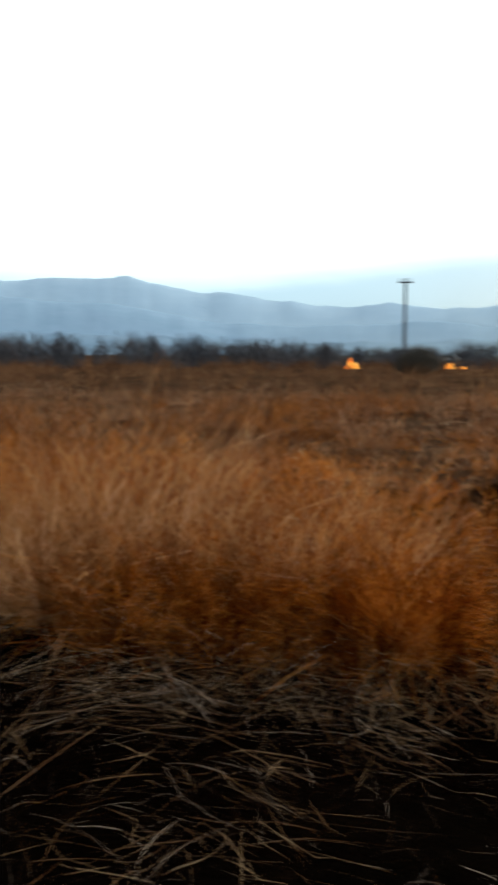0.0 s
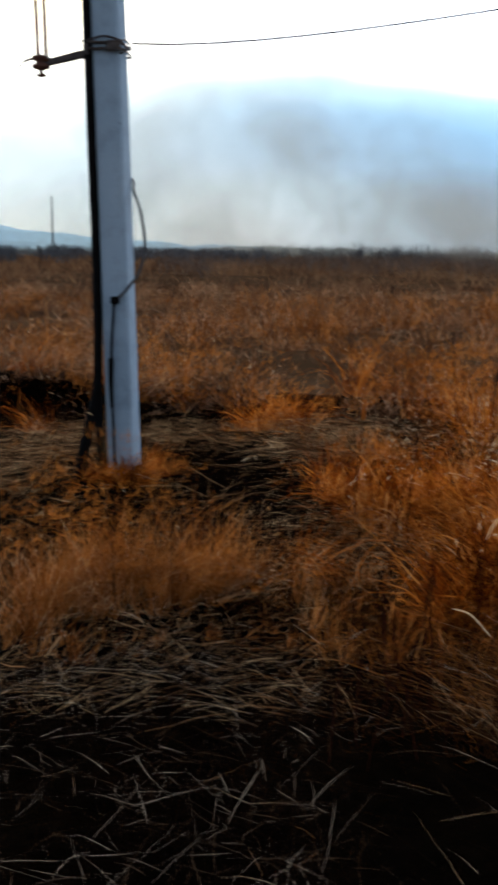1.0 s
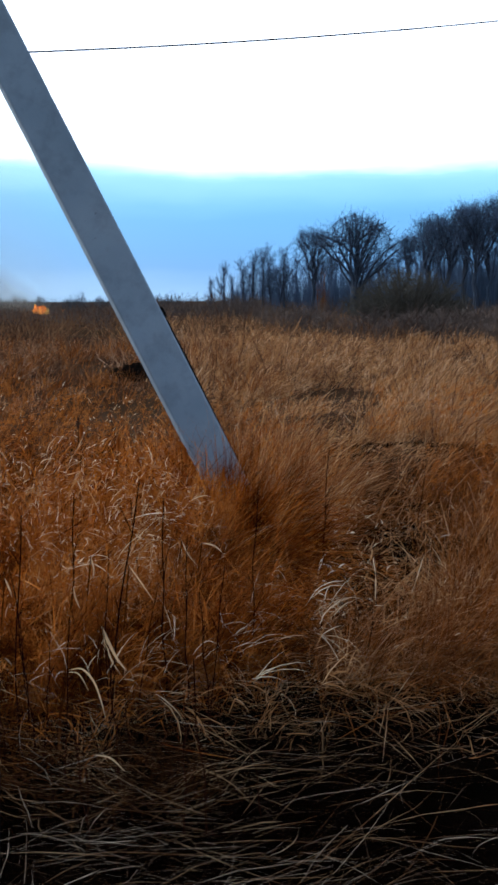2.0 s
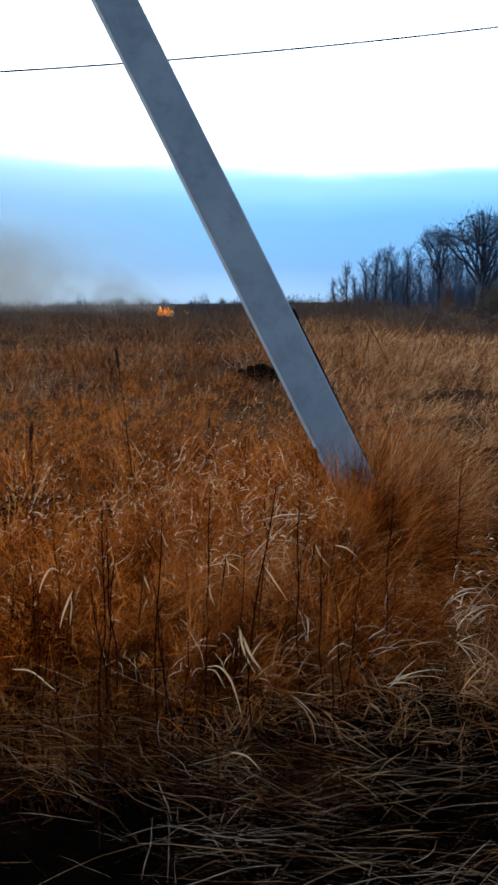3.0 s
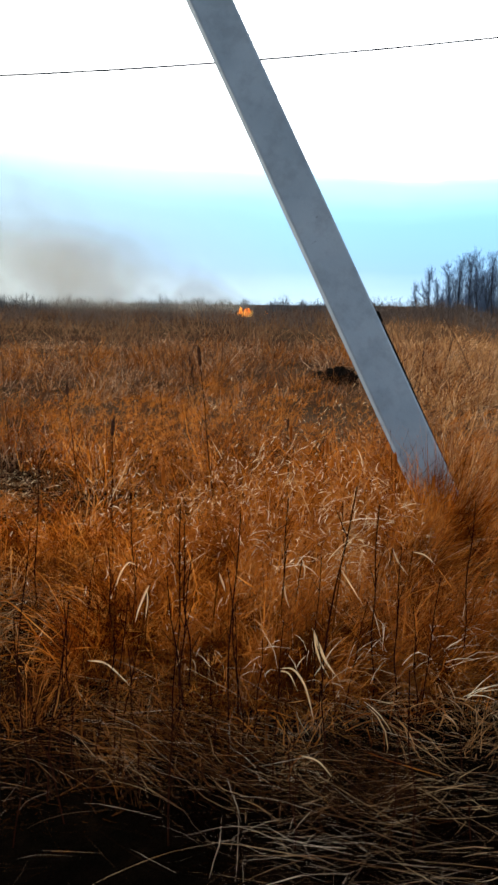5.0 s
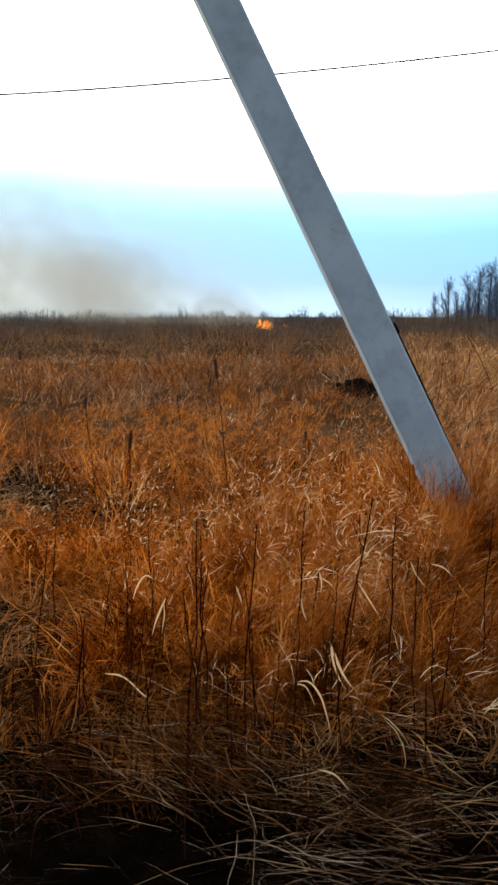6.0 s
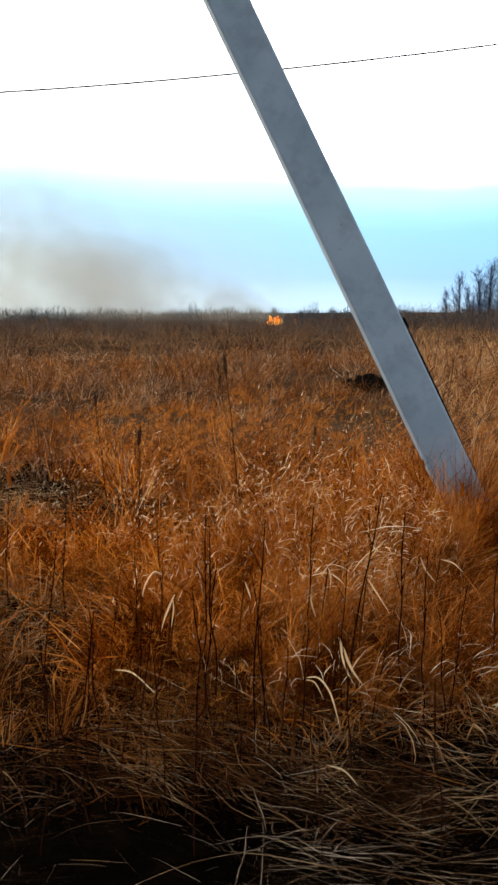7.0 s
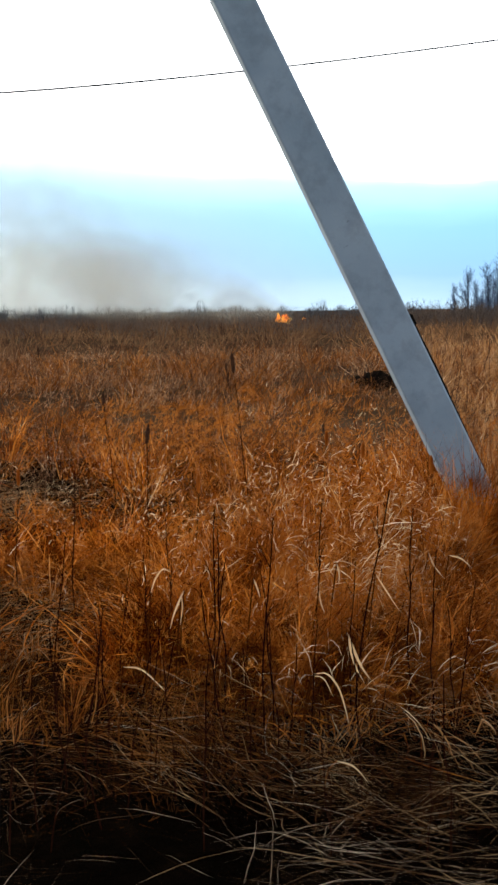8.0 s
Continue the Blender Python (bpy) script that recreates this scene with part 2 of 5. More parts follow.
M_FIELD = grass_material("far_dry_grass", [(0.0, (0.0729, 0.0364, 0.0182)), (0.35, (0.1603, 0.0838, 0.0400)), (0.75, (0.2477, 0.1457, 0.0729)), (1.0, (0.3497, 0.2404, 0.1384))], (0.1077, 0.0539, 0.0285), 0.12, 0.75, 0.35)
M_GOLD = grass_material("golden_dry_grass", [(0.0, (0.0756, 0.0292, 0.0092)), (0.3, (0.3456, 0.1652, 0.0597)), (0.6, (0.6480, 0.3694, 0.1561)), (0.9, (0.9288, 0.6512, 0.3947))], (0.3024, 0.1368, 0.0432), 0.5, 0.4, 0.35, clump=0.45)
# most strands are nearly black, so the gaps between pale ones stay dark
M_STRAW = grass_material("dark_and_pale_straw", [(0.05, (0.0020, 0.0013, 0.0008)), (0.5, (0.0060, 0.0036, 0.0022)), (0.74, (0.1600, 0.1020, 0.0600)), (0.88, (0.8500, 0.7000, 0.5100))], (0.0800, 0.0340, 0.0120), 1.1, 0.35, 0.1, kinship=0.15)
M_LEAF = grass_material("broad_bleached_leaf", [(0.0, (0.82, 0.62, 0.36)), (1.0, (0.95, 0.83, 0.58))], (0.70, 0.47, 0.23), 9.0, 0.4, 0.45, 0.4, 0.3)
M_MAT = grass_material("trampled_straw", [(0.0, (0.0539, 0.0300, 0.0140)), (0.4, (0.2999, 0.1802, 0.0841)), (0.75, (0.6537, 0.4490, 0.2331)), (0.95, (0.9500, 0.7636, 0.4535))], (0.3360, 0.1650, 0.0598), 0.9, 0.4, 0.25, clump=0.75)
M_PALE = grass_material("bleached_leaf", [(0.1, (0.30, 0.12, 0.030)), (0.45, (0.56, 0.30, 0.105)), (0.72, (0.90, 0.70, 0.42)), (0.95, (0.95, 0.82, 0.60))], (0.52, 0.28, 0.10), 2.0, 0.3, 0.5, 0.4, 0.3)
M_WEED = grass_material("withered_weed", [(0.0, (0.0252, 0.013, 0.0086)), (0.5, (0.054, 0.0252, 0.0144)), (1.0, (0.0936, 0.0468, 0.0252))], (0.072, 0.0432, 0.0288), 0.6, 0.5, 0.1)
M_STEM = plain_material("weed_stem", [(0.010, 0.0030, 0.0020), (0.032, 0.0090, 0.0045)], 12, 0.7, 0, gloss=0.0)
M_SEED = plain_material("seed_head", [(0.022, 0.010, 0.006), (0.075, 0.034, 0.017)], 60, 0.9, 0.6, 0.004)
# blue of the distance haze is mixed into the bark and twig colours
M_HAZY_BARK = plain_material("hazy_bark", [(0.0330, 0.0450, 0.0660), (0.0480, 0.0630, 0.0900), (0.0660, 0.0840, 0.1140)], 3.0, 0.95, 0.4, 0.02)
M_HAZY_TWIG = plain_material("twigs", [(0.085, 0.130, 0.205), (0.120, 0.170, 0.255)], 1.2, 0.95, 0)
M_BRUSH = plain_material("brush_twigs", [(0.0680, 0.0562, 0.0522), (0.1118, 0.0861, 0.0703), (0.1458, 0.1076, 0.0793)], 0.2, 0.95, 0)
M_RUST = plain_material("rusty_leaves", [(0.10, 0.045, 0.02), (0.22, 0.10, 0.035)], 1.5, 0.9, 0)
M_WILLOW = plain_material("willow_twigs", [(0.062, 0.060, 0.052), (0.088, 0.082, 0.066), (0.115, 0.104, 0.080)], 0.4, 0.95, 0)
# scrub is lightened and blued in its colour for the haze before it
M_HAZY_SCRUB = plain_material("hazy_scrub", [(0.050, 0.057, 0.066), (0.080, 0.083, 0.090), (0.105, 0.100, 0.098)], 0.08, 0.95, 0)
M_CONCRETE = concrete_material()
M_BLACK = plain_material("black_plastic", [(0.0029, 0.0029, 0.0032), (0.0065, 0.0065, 0.0068)], 20, 0.7, 0.1, 0.002, gloss=0.02)
M_STEEL = plain_material("weathered_steel", [(0.036, 0.0324, 0.0324), (0.0864, 0.072, 0.0648)], 30, 0.55, 0.3, 0.002, 0.7)
M_CABLE = plain_material("cable_sheath", [(0.0086, 0.0101, 0.013), (0.0216, 0.0252, 0.0324)], 15, 0.5, 0)
M_CORD = plain_material("brown_cord", [(0.0936, 0.0259, 0.0043), (0.1728, 0.0504, 0.0086)], 40, 0.7, 0.2, 0.001)
M_GREYCABLE = plain_material("grey_cable", [(0.0432, 0.0468, 0.0504), (0.072, 0.072, 0.0756)], 15, 0.6, 0)
M_PORCELAIN = plain_material("insulator", [(0.07, 0.035, 0.025), (0.11, 0.055, 0.04)], 20, 0.3, 0)
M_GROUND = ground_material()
M_FARGROUND = plain_material("far_field", [(0.026, 0.015, 0.008), (0.05, 0.03, 0.016), (0.085, 0.053, 0.03)], 0.3, 1.0, 0, gloss=0.0)
M_EARTH = plain_material("black_earth", [(0.0029, 0.0025, 0.0022), (0.0086, 0.0065, 0.005), (0.018, 0.013, 0.0094)], 9, 1.0, 0.8, 0.03, gloss=0.0)
M_FARPOLE = plain_material("tarred_wood", [(0.0504, 0.054, 0.0612), (0.0936, 0.0972, 0.1008)], 2, 0.9, 0)
# each range further off is painted paler and bluer, in place of haze
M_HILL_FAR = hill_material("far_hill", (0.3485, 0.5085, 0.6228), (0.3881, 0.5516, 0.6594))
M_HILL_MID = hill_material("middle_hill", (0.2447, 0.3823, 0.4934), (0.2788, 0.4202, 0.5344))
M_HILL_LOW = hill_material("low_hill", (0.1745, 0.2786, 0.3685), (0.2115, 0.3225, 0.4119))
M_FLAME = flame_material()


# ---------------------------------------------------------------- mesh helpers
def mesh_from(name, verts, faces, mat, uv=None, smooth=False):
    """A mesh from arrays: faces all have the same number of corners."""
    me = bpy.data.meshes.new(name)
    faces = np.asarray(faces, dtype=np.int32)
    n, k = faces.shape
    me.vertices.add(len(verts))
    me.vertices.foreach_set("co", np.asarray(verts, dtype=np.float32).ravel())
    me.loops.add(n * k)
    me.loops.foreach_set("vertex_index", faces.ravel())
    me.polygons.add(n)
    me.polygons.foreach_set("loop_start", np.arange(0, n * k, k, dtype=np.int32))
    if smooth:
        me.polygons.foreach_set("use_smooth", np.ones(n, dtype=bool))
    if uv is not None:
        layer = me.uv_layers.new(name="UVMap")
        layer.data.foreach_set("uv", np.asarray(uv, dtype=np.float32)[faces.ravel()].ravel())
    me.update(calc_edges=True)
    me.materials.append(mat)
    return me


def part(name, data, parent, label=""):
    ob = new(name, data)
    ob.parent = parent
    return tagged(ob, label)


def tubes(name, segs, sides, mat):
    """Tapered tubes: segs has rows x0 y0 z0 x1 y1 z1 r0 r1."""
    segs = np.asarray(segs, dtype=np.float64)
    a, b, r0, r1 = segs[:, 0:3], segs[:, 3:6], segs[:, 6], segs[:, 7]
    d = b - a
    d /= np.maximum(np.linalg.norm(d, axis=1, keepdims=True), 1e-9)
    ref = np.where(np.abs(d[:, 2:3]) > 0.9, np.array([[1.0, 0, 0]]), np.array([[0, 0, 1.0]]))
    u = np.cross(d, ref)
    u /= np.linalg.norm(u, axis=1, keepdims=True)
    v = np.cross(d, u)
    ang = np.arange(sides) * 2 * math.pi / sides
    ring = u[:, None, :] * np.cos(ang)[None, :, None] + v[:, None, :] * np.sin(ang)[None, :, None]
    low = a[:, None, :] + ring * r0[:, None, None]
    top = b[:, None, :] + ring * r1[:, None, None]
    verts = np.concatenate([low, top], axis=1).reshape(-1, 3)
    base = np.arange(len(segs))[:, None, None] * 2 * sides
    k = np.arange(sides)
    quad = np.stack([k, (k + 1) % sides, sides + (k + 1) % sides, sides + k], axis=1)
    return mesh_from(name, verts, (base + quad[None]).reshape(-1, 4), mat, smooth=True)


def line_segs(points, radius, end=None):
    n = len(points) - 1
    end = radius if end is None else end
    rows = []
    for i in range(n):
        rows.append((*points[i], *points[i + 1], radius + (end - radius) * i / n, radius + (end - radius) * (i + 1) / n))
    return rows


def tube_path(name, points, radius, mat, sides=10, end=None):
    """A smooth closed tube along a line of points."""
    bm = bmesh.new()
    pts = [Vector(p) for p in points]
    rings = []
    u = None
    for i, p in enumerate(pts):
        d = (pts[min(i + 1, len(pts) - 1)] - pts[max(i - 1, 0)]).normalized()
        if u is None:
            u = d.orthogonal().normalized()
        u = (u - d * u.dot(d)).normalized()
        v = d.cross(u)
        r = radius if end is None else radius + (end - radius) * i / (len(pts) - 1)
        rings.append([bm.verts.new(p + (u * math.cos(2 * math.pi * k / sides) + v * math.sin(2 * math.pi * k / sides)) * r) for k in range(sides)])
    for a, b in zip(rings, rings[1:]):
        for k in range(sides):
            bm.faces.new((a[k], a[(k + 1) % sides], b[(k + 1) % sides], b[k])).smooth = True
    bm.faces.new(rings[0][::-1])
    bm.faces.new(rings[-1])
    me = bpy.data.meshes.new(name)
    bm.to_mesh(me)
    bm.free()
    me.materials.append(mat)
    return me


def curve_points(ctrl, n=24):
    """Points along a Catmull-Rom line through ctrl."""
    c = [Vector(p) for p in ctrl]
    c = [c[0] * 2 - c[1]] + c + [c[-1] * 2 - c[-2]]
    out = []
    spans = len(c) - 3
    for i in range(spans):
        p0, p1, p2, p3 = c[i:i + 4]
        for k in range(n // spans + 1):
            t = k / (n // spans + 1)
            out.append(0.5 * ((2 * p1) + (p2 - p0) * t + (2 * p0 - 5 * p1 + 4 * p2 - p3) * t * t + (3 * p1 - p0 - 3 * p2 + p3) * t ** 3))
    out.append(c[-2])
    return out


def polar(az, dist, z=0.0):
    return (dist * math.sin(radians(az)), dist * math.cos(radians(az)), z)


# ---------------------------------------------------------------- ground
rng = np.random.default_rng(7)


def value_noise(x, y, scale, seed):
    """Smooth noise from 0 to 1 on arrays."""
    g = np.random.default_rng(seed).random((64, 64))
    fx, fy = x * scale, y * scale
    ix, iy = np.floor(fx).astype(int), np.floor(fy).astype(int)
    tx, ty = fx - ix, fy - iy
    tx, ty = tx * tx * (3 - 2 * tx), ty * ty * (3 - 2 * ty)
    a, b = g[ix % 64, iy % 64], g[(ix + 1) % 64, iy % 64]
    c, d = g[ix % 64, (iy + 1) % 64], g[(ix + 1) % 64, (iy + 1) % 64]
    return (a * (1 - tx) + b * tx) * (1 - ty) + (c * (1 - tx) + d * tx) * ty


def ground_height(x, y):
    x, y = np.asarray(x, dtype=float), np.asarray(y, dtype=float)
    d = np.hypot(x, y)
    near = np.clip(1.0 - d / 60.0, 0, 1)
    z = (value_noise(x, y, 0.9, 3) - 0.5) * 0.14 * near + (value_noise(x, y, 0.22, 4) - 0.5) * 0.25 * np.clip(d / 8, 0, 1) * np.clip(1 - d / 120, 0, 1)
    # a low bank behind the trampled patch by the pole
    az = np.degrees(np.arctan2(x, y))
    bank = np.clip((d - 7.9) / 0.4, 0, 1) * np.clip((15 - d) / 5, 0, 1) * np.clip((az - 12) / 6, 0, 1) * np.clip((40 - az) / 6, 0, 1)
    return z + 0.32 * bank


radii = np.concatenate([np.linspace(0.0, 12, 61)[1:], 12 * (4600 / 12) ** (np.arange(1, 50) / 49)])
turns = 240
ga = np.arange(turns) * 2 * math.pi / turns
gx, gy = radii[:, None] * np.sin(ga)[None], radii[:, None] * np.cos(ga)[None]
gv = np.stack([gx, gy, ground_height(gx, gy)], axis=2).reshape(-1, 3)
ii, jj = np.meshgrid(np.arange(len(radii) - 1), np.arange(turns), indexing="ij")
gf = np.stack([ii * turns + jj, (ii + 1) * turns + jj, (ii + 1) * turns + (jj + 1) % turns, ii * turns + (jj + 1) % turns], axis=2).reshape(-1, 4)
# the innermost ring is closed by a point at the centre
gv = np.concatenate([gv, [[0, 0, float(ground_height(0, 0))]]])
tri = np.stack([np.full(turns, len(gv) - 1), np.arange(turns), (np.arange(turns) + 1) % turns, (np.arange(turns) + 1) % turns], axis=1)
ground_me = bpy.data.meshes.new("ground")
ground_me.from_pydata(gv.tolist(), [], [f[::-1] for f in gf.tolist()] + [(int(f[0]), int(f[2]), int(f[1])) for f in tri])
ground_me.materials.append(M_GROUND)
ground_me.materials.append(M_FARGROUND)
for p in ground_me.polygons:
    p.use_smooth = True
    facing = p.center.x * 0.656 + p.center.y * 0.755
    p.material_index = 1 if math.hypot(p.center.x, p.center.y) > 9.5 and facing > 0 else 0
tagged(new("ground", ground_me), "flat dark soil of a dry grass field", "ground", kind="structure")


# ---------------------------------------------------------------- hills
def ridge(name, dist, depth, knots, mat, rough, label, seed):
    """A range of hills: knots are bearings and heights of its crest in degrees above eye level."""
    az = np.arange(knots[0][0], knots[-1][0] + 0.01, 0.25)
    crest = np.interp(az, [k[0] for k in knots], [k[1] for k in knots])
    smooth = np.convolve(np.pad(crest, 4, mode="edge"), np.ones(9) / 9, mode="valid")
    top = 1.45 + dist * np.tan(np.radians(smooth)) + (value_noise(az, az * 0, 0.7, seed) - 0.5) * rough + (value_noise(az, az * 0, 3.0, seed + 1) - 0.5) * rough * 0.25
    rows = 9
    verts = []
    for r in range(rows):
        f = r / (rows - 1)
        d = dist + (1 - f) * -depth if r < rows - 1 else dist
        rise = math.sin(f * math.pi / 2) ** 1.3
        wob = 1 + (value_noise(az, az * 0 + r * 3.1, 0.8, seed + 2) - 0.5) * 0.08 * (f > 0) * (f < 1)
        verts.append(np.stack([d * np.sin(np.radians(az)), d * np.cos(np.radians(az)), np.maximum(-2, top * rise * wob)], axis=1))
    # the far slope goes down behind the crest
    verts.append(np.stack([(dist + depth) * np.sin(np.radians(az)), (dist + depth) * np.cos(np.radians(az)), top * 0 - 2], axis=1))
    v = np.concatenate(verts)
    n = len(az)
    i, j = np.meshgrid(np.arange(rows), np.arange(n - 1), indexing="ij")
    f = np.stack([i * n + j, i * n + j + 1, (i + 1) * n + j + 1, (i + 1) * n + j], axis=2).reshape(-1, 4)
    tagged(new(name, mesh_from(name, v, f, mat, smooth=True)), label, "hills", kind="structure")


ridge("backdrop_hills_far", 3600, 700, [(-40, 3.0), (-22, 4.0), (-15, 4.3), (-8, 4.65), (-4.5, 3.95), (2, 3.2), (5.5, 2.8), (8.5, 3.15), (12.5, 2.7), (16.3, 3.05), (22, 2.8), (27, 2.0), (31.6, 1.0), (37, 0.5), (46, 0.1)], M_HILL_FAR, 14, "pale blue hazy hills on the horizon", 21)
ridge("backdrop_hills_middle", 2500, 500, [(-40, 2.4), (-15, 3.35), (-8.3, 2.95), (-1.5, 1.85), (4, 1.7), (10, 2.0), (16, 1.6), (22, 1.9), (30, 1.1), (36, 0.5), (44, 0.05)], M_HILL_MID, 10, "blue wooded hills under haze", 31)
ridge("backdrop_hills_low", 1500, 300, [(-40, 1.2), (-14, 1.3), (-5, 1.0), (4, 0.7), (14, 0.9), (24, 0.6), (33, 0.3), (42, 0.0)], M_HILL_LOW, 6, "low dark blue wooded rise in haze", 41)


# ---------------------------------------------------------------- poles
def beam(name, start, finish, side, width, depth, chamfer, mat, taper=1.0, step=0.4):
    """A concrete beam with chamfered edges and slightly worn corners; side is the way that its wide face's width runs."""
    a, b = Vector(start), Vector(finish)
    axis = (b - a).normalized()
    u = (Vector(side) - axis * Vector(side).dot(axis)).normalized()
    w = axis.cross(u)
    length = (b - a).length
    n = max(2, int(length / step))
    bm = bmesh.new()
    rings = []
    for i in range(n + 1):
        f = i / n
        k = 1 + (taper - 1) * f
        hw, hd, c = width * k / 2, depth * k / 2, chamfer
        outline = [(hw - c, hd), (-hw + c, hd), (-hw, hd - c), (-hw, -hd + c), (-hw + c, -hd), (hw - c, -hd), (hw, -hd + c), (hw, hd - c)]
        ring = []
        for p, q in outline:
            jig = (noise.noise(Vector((p * 30, q * 30, f * 9))) * 0.0025)
            ring.append(bm.verts.new(a + axis * (length * f) + u * (p + jig) + w * (q + jig)))
        rings.append(ring)
    for r0, r1 in zip(rings, rings[1:]):
        for k in range(8):
            bm.faces.new((r0[k], r0[(k + 1) % 8], r1[(k + 1) % 8], r1[k]))
    bm.faces.new(rings[0][::-1])
    bm.faces.new(rings[-1])
    bmesh.ops.recalc_face_normals(bm, faces=bm.faces)
    me = bpy.data.meshes.new(name)
    bm.to_mesh(me)
    bm.free()
    me.materials.append(mat)
    return me


def block(name, centre, ux, uy, uz, size, mat, bevel=0.004):
    """A bevelled block along three given axes."""
    bm = bmesh.new()
    bmesh.ops.create_cube(bm, size=1.0)
    for v in bm.verts:
        v.co = Vector((v.co.x * size[0], v.co.y * size[1], v.co.z * size[2]))
    bmesh.ops.bevel(bm, geom=list(bm.edges), offset=bevel, segments=2, affect="EDGES")
    m = Matrix((Vector(ux).normalized(), Vector(uy).normalized(), Vector(uz).normalized())).transposed().to_4x4()
    bm.transform(Matrix.Translation(centre) @ m)
    me = bpy.data.meshes.new(name)
    bm.to_mesh(me)
    bm.free()
    me.materials.append(mat)
    return me


UP = Vector((0, 0, 1))
POLE = Vector((3.457, 4.539, 0))
to_eye = Vector((-POLE.x, -POLE.y, 0)).normalized()
right = Vector((0.793, -0.609, 0)).normalized()
turn = radians(14)
FRONT = (to_eye * math.cos(turn) - right * math.sin(turn)).normalized()
ACROSS = (right * math.cos(turn) + to_eye * math.sin(turn)).normalized()


def on_pole(across, out, z):
    # the pole stands a degree out of plumb
    return POLE + ACROSS * (across - 0.02 * (z - 0.7)) + FRONT * out + UP * z


pole = tagged(new("utility_pole"), "grey square concrete utility pole with black cables, standing in dry grass", "utility pole")
pole.location = (POLE.x, POLE.y, 0)
bpy.context.view_layer.update()


def hang(name, data, parent, label=""):
    """A part whose mesh is in world coordinates."""
    ob = new(name, data)
    ob.parent = parent
    top = parent
    away = Vector((0, 0, 0))
    while top is not None:
        away += top.location
        top = top.parent
    ob.matrix_parent_inverse = Matrix.Translation(-away)
    return tagged(ob, label)


hang("shaft", beam("shaft", on_pole(0, 0, -0.5), on_pole(0, 0, 8.9), ACROSS, 0.165, 0.21, 0.014, M_CONCRETE, 0.93), pole)
# black cable pipe down one edge, which splits above the ground
hang("cable_pipe", tube_path("cable_pipe", curve_points([on_pole(-0.093, 0.092, 8.6), on_pole(-0.097, 0.094, 5), on_pole(-0.101, 0.098, 2.5), on_pole(-0.104, 0.10, 1.2), on_pole(-0.126, 0.10, 0.5), on_pole(-0.115, 0.105, -0.1)], 40), 0.026, M_BLACK), pole, "black plastic cable pipe")
hang("cable", tube_path("cable", curve_points([on_pole(-0.118, 0.085, 1.3), on_pole(-0.121, 0.09, 0.85), on_pole(-0.135, 0.10, 0.62), on_pole(-0.185, 0.12, 0.42), on_pole(-0.235, 0.15, 0.2), on_pole(-0.285, 0.18, -0.05)], 30), 0.020, M_BLACK, end=0.022), pole, "black cable that bends away to the ground")
hang("cable", tube_path("cable", curve_points([on_pole(-0.112, 0.092, 1.1), on_pole(-0.118, 0.1, 0.7), on_pole(-0.15, 0.11, 0.45), on_pole(-0.205, 0.13, 0.22), on_pole(-0.245, 0.15, -0.05)], 30), 0.016, M_BLACK), pole)
hang("junction_box", block("junction_box", on_pole(0.006, 0.122, 1.145), ACROSS, FRONT, UP, (0.05, 0.035, 0.045), M_BLACK, 0.006), pole, "small black junction box")
hang("down_lead", tube_path("down_lead", curve_points([on_pole(0.0, 0.118, 1.13), on_pole(-0.03, 0.116, 0.8), on_pole(-0.034, 0.116, 0.4), on_pole(-0.03, 0.118, -0.05)], 20), 0.0085, M_CABLE), pole)
hang("sleeve", tube_path("sleeve", curve_points([on_pole(-0.03, 0.12, 0.80), on_pole(-0.036, 0.122, 0.65), on_pole(-0.036, 0.122, 0.5)], 10), 0.016, M_BLACK, end=0.011), pole, "black insulating sleeve")
hang("cable_loop", tube_path("cable_loop", curve_points([on_pole(0.05, -0.115, 1.88), on_pole(0.094, -0.09, 1.84), on_pole(0.115, 0.0, 1.78), on_pole(0.165, 0.06, 1.66), on_pole(0.192, 0.09, 1.48), on_pole(0.16, 0.108, 1.32), on_pole(0.08, 0.12, 1.21), on_pole(0.02, 0.124, 1.155)], 40), 0.009, M_GREYCABLE), pole, "grey cable in a loose loop")
# strap with its bolts and the side bracket
CLAMP_Z = 2.55
for dz, r in ((0.0, 0.007), (0.035, 0.008), (0.055, 0.006)):
    ring = [on_pole(x, y, CLAMP_Z + dz + 0.012 * math.sin(3 * k + dz * 90)) for k, (x, y) in enumerate([(-0.095, 0.118), (0.0, 0.122), (0.095, 0.118), (0.098, 0.0), (0.095, -0.118), (0, -0.122), (-0.095, -0.118), (-0.098, 0.0), (-0.095, 0.118)])]
    hang("strap", tube_path("strap", curve_points(ring, 40), r, M_STEEL, 6), pole)
hang("clamp_plate", block("clamp_plate", on_pole(0.055, 0.125, CLAMP_Z + 0.012), ACROSS, FRONT, UP, (0.085, 0.016, 0.05), M_STEEL), pole)
hang("clamp_plate", block("clamp_plate", on_pole(-0.105, 0.08, CLAMP_Z), ACROSS, FRONT, UP, (0.03, 0.12, 0.06), M_STEEL), pole)
hang("wire_tail", tube_path("wire_tail", curve_points([on_pole(0.09, 0.115, CLAMP_Z + 0.03), on_pole(0.125, 0.12, CLAMP_Z + 0.012), on_pole(0.115, 0.13, CLAMP_Z - 0.02), on_pole(0.09, 0.125, CLAMP_Z - 0.03)], 14), 0.005, M_STEEL), pole)
hang("wire_tail", tube_path("wire_tail", curve_points([on_pole(-0.08, 0.125, CLAMP_Z + 0.05), on_pole(-0.135, 0.12, CLAMP_Z + 0.04), on_pole(-0.165, 0.115, CLAMP_Z + 0.005)], 12), 0.004, M_STEEL), pole)
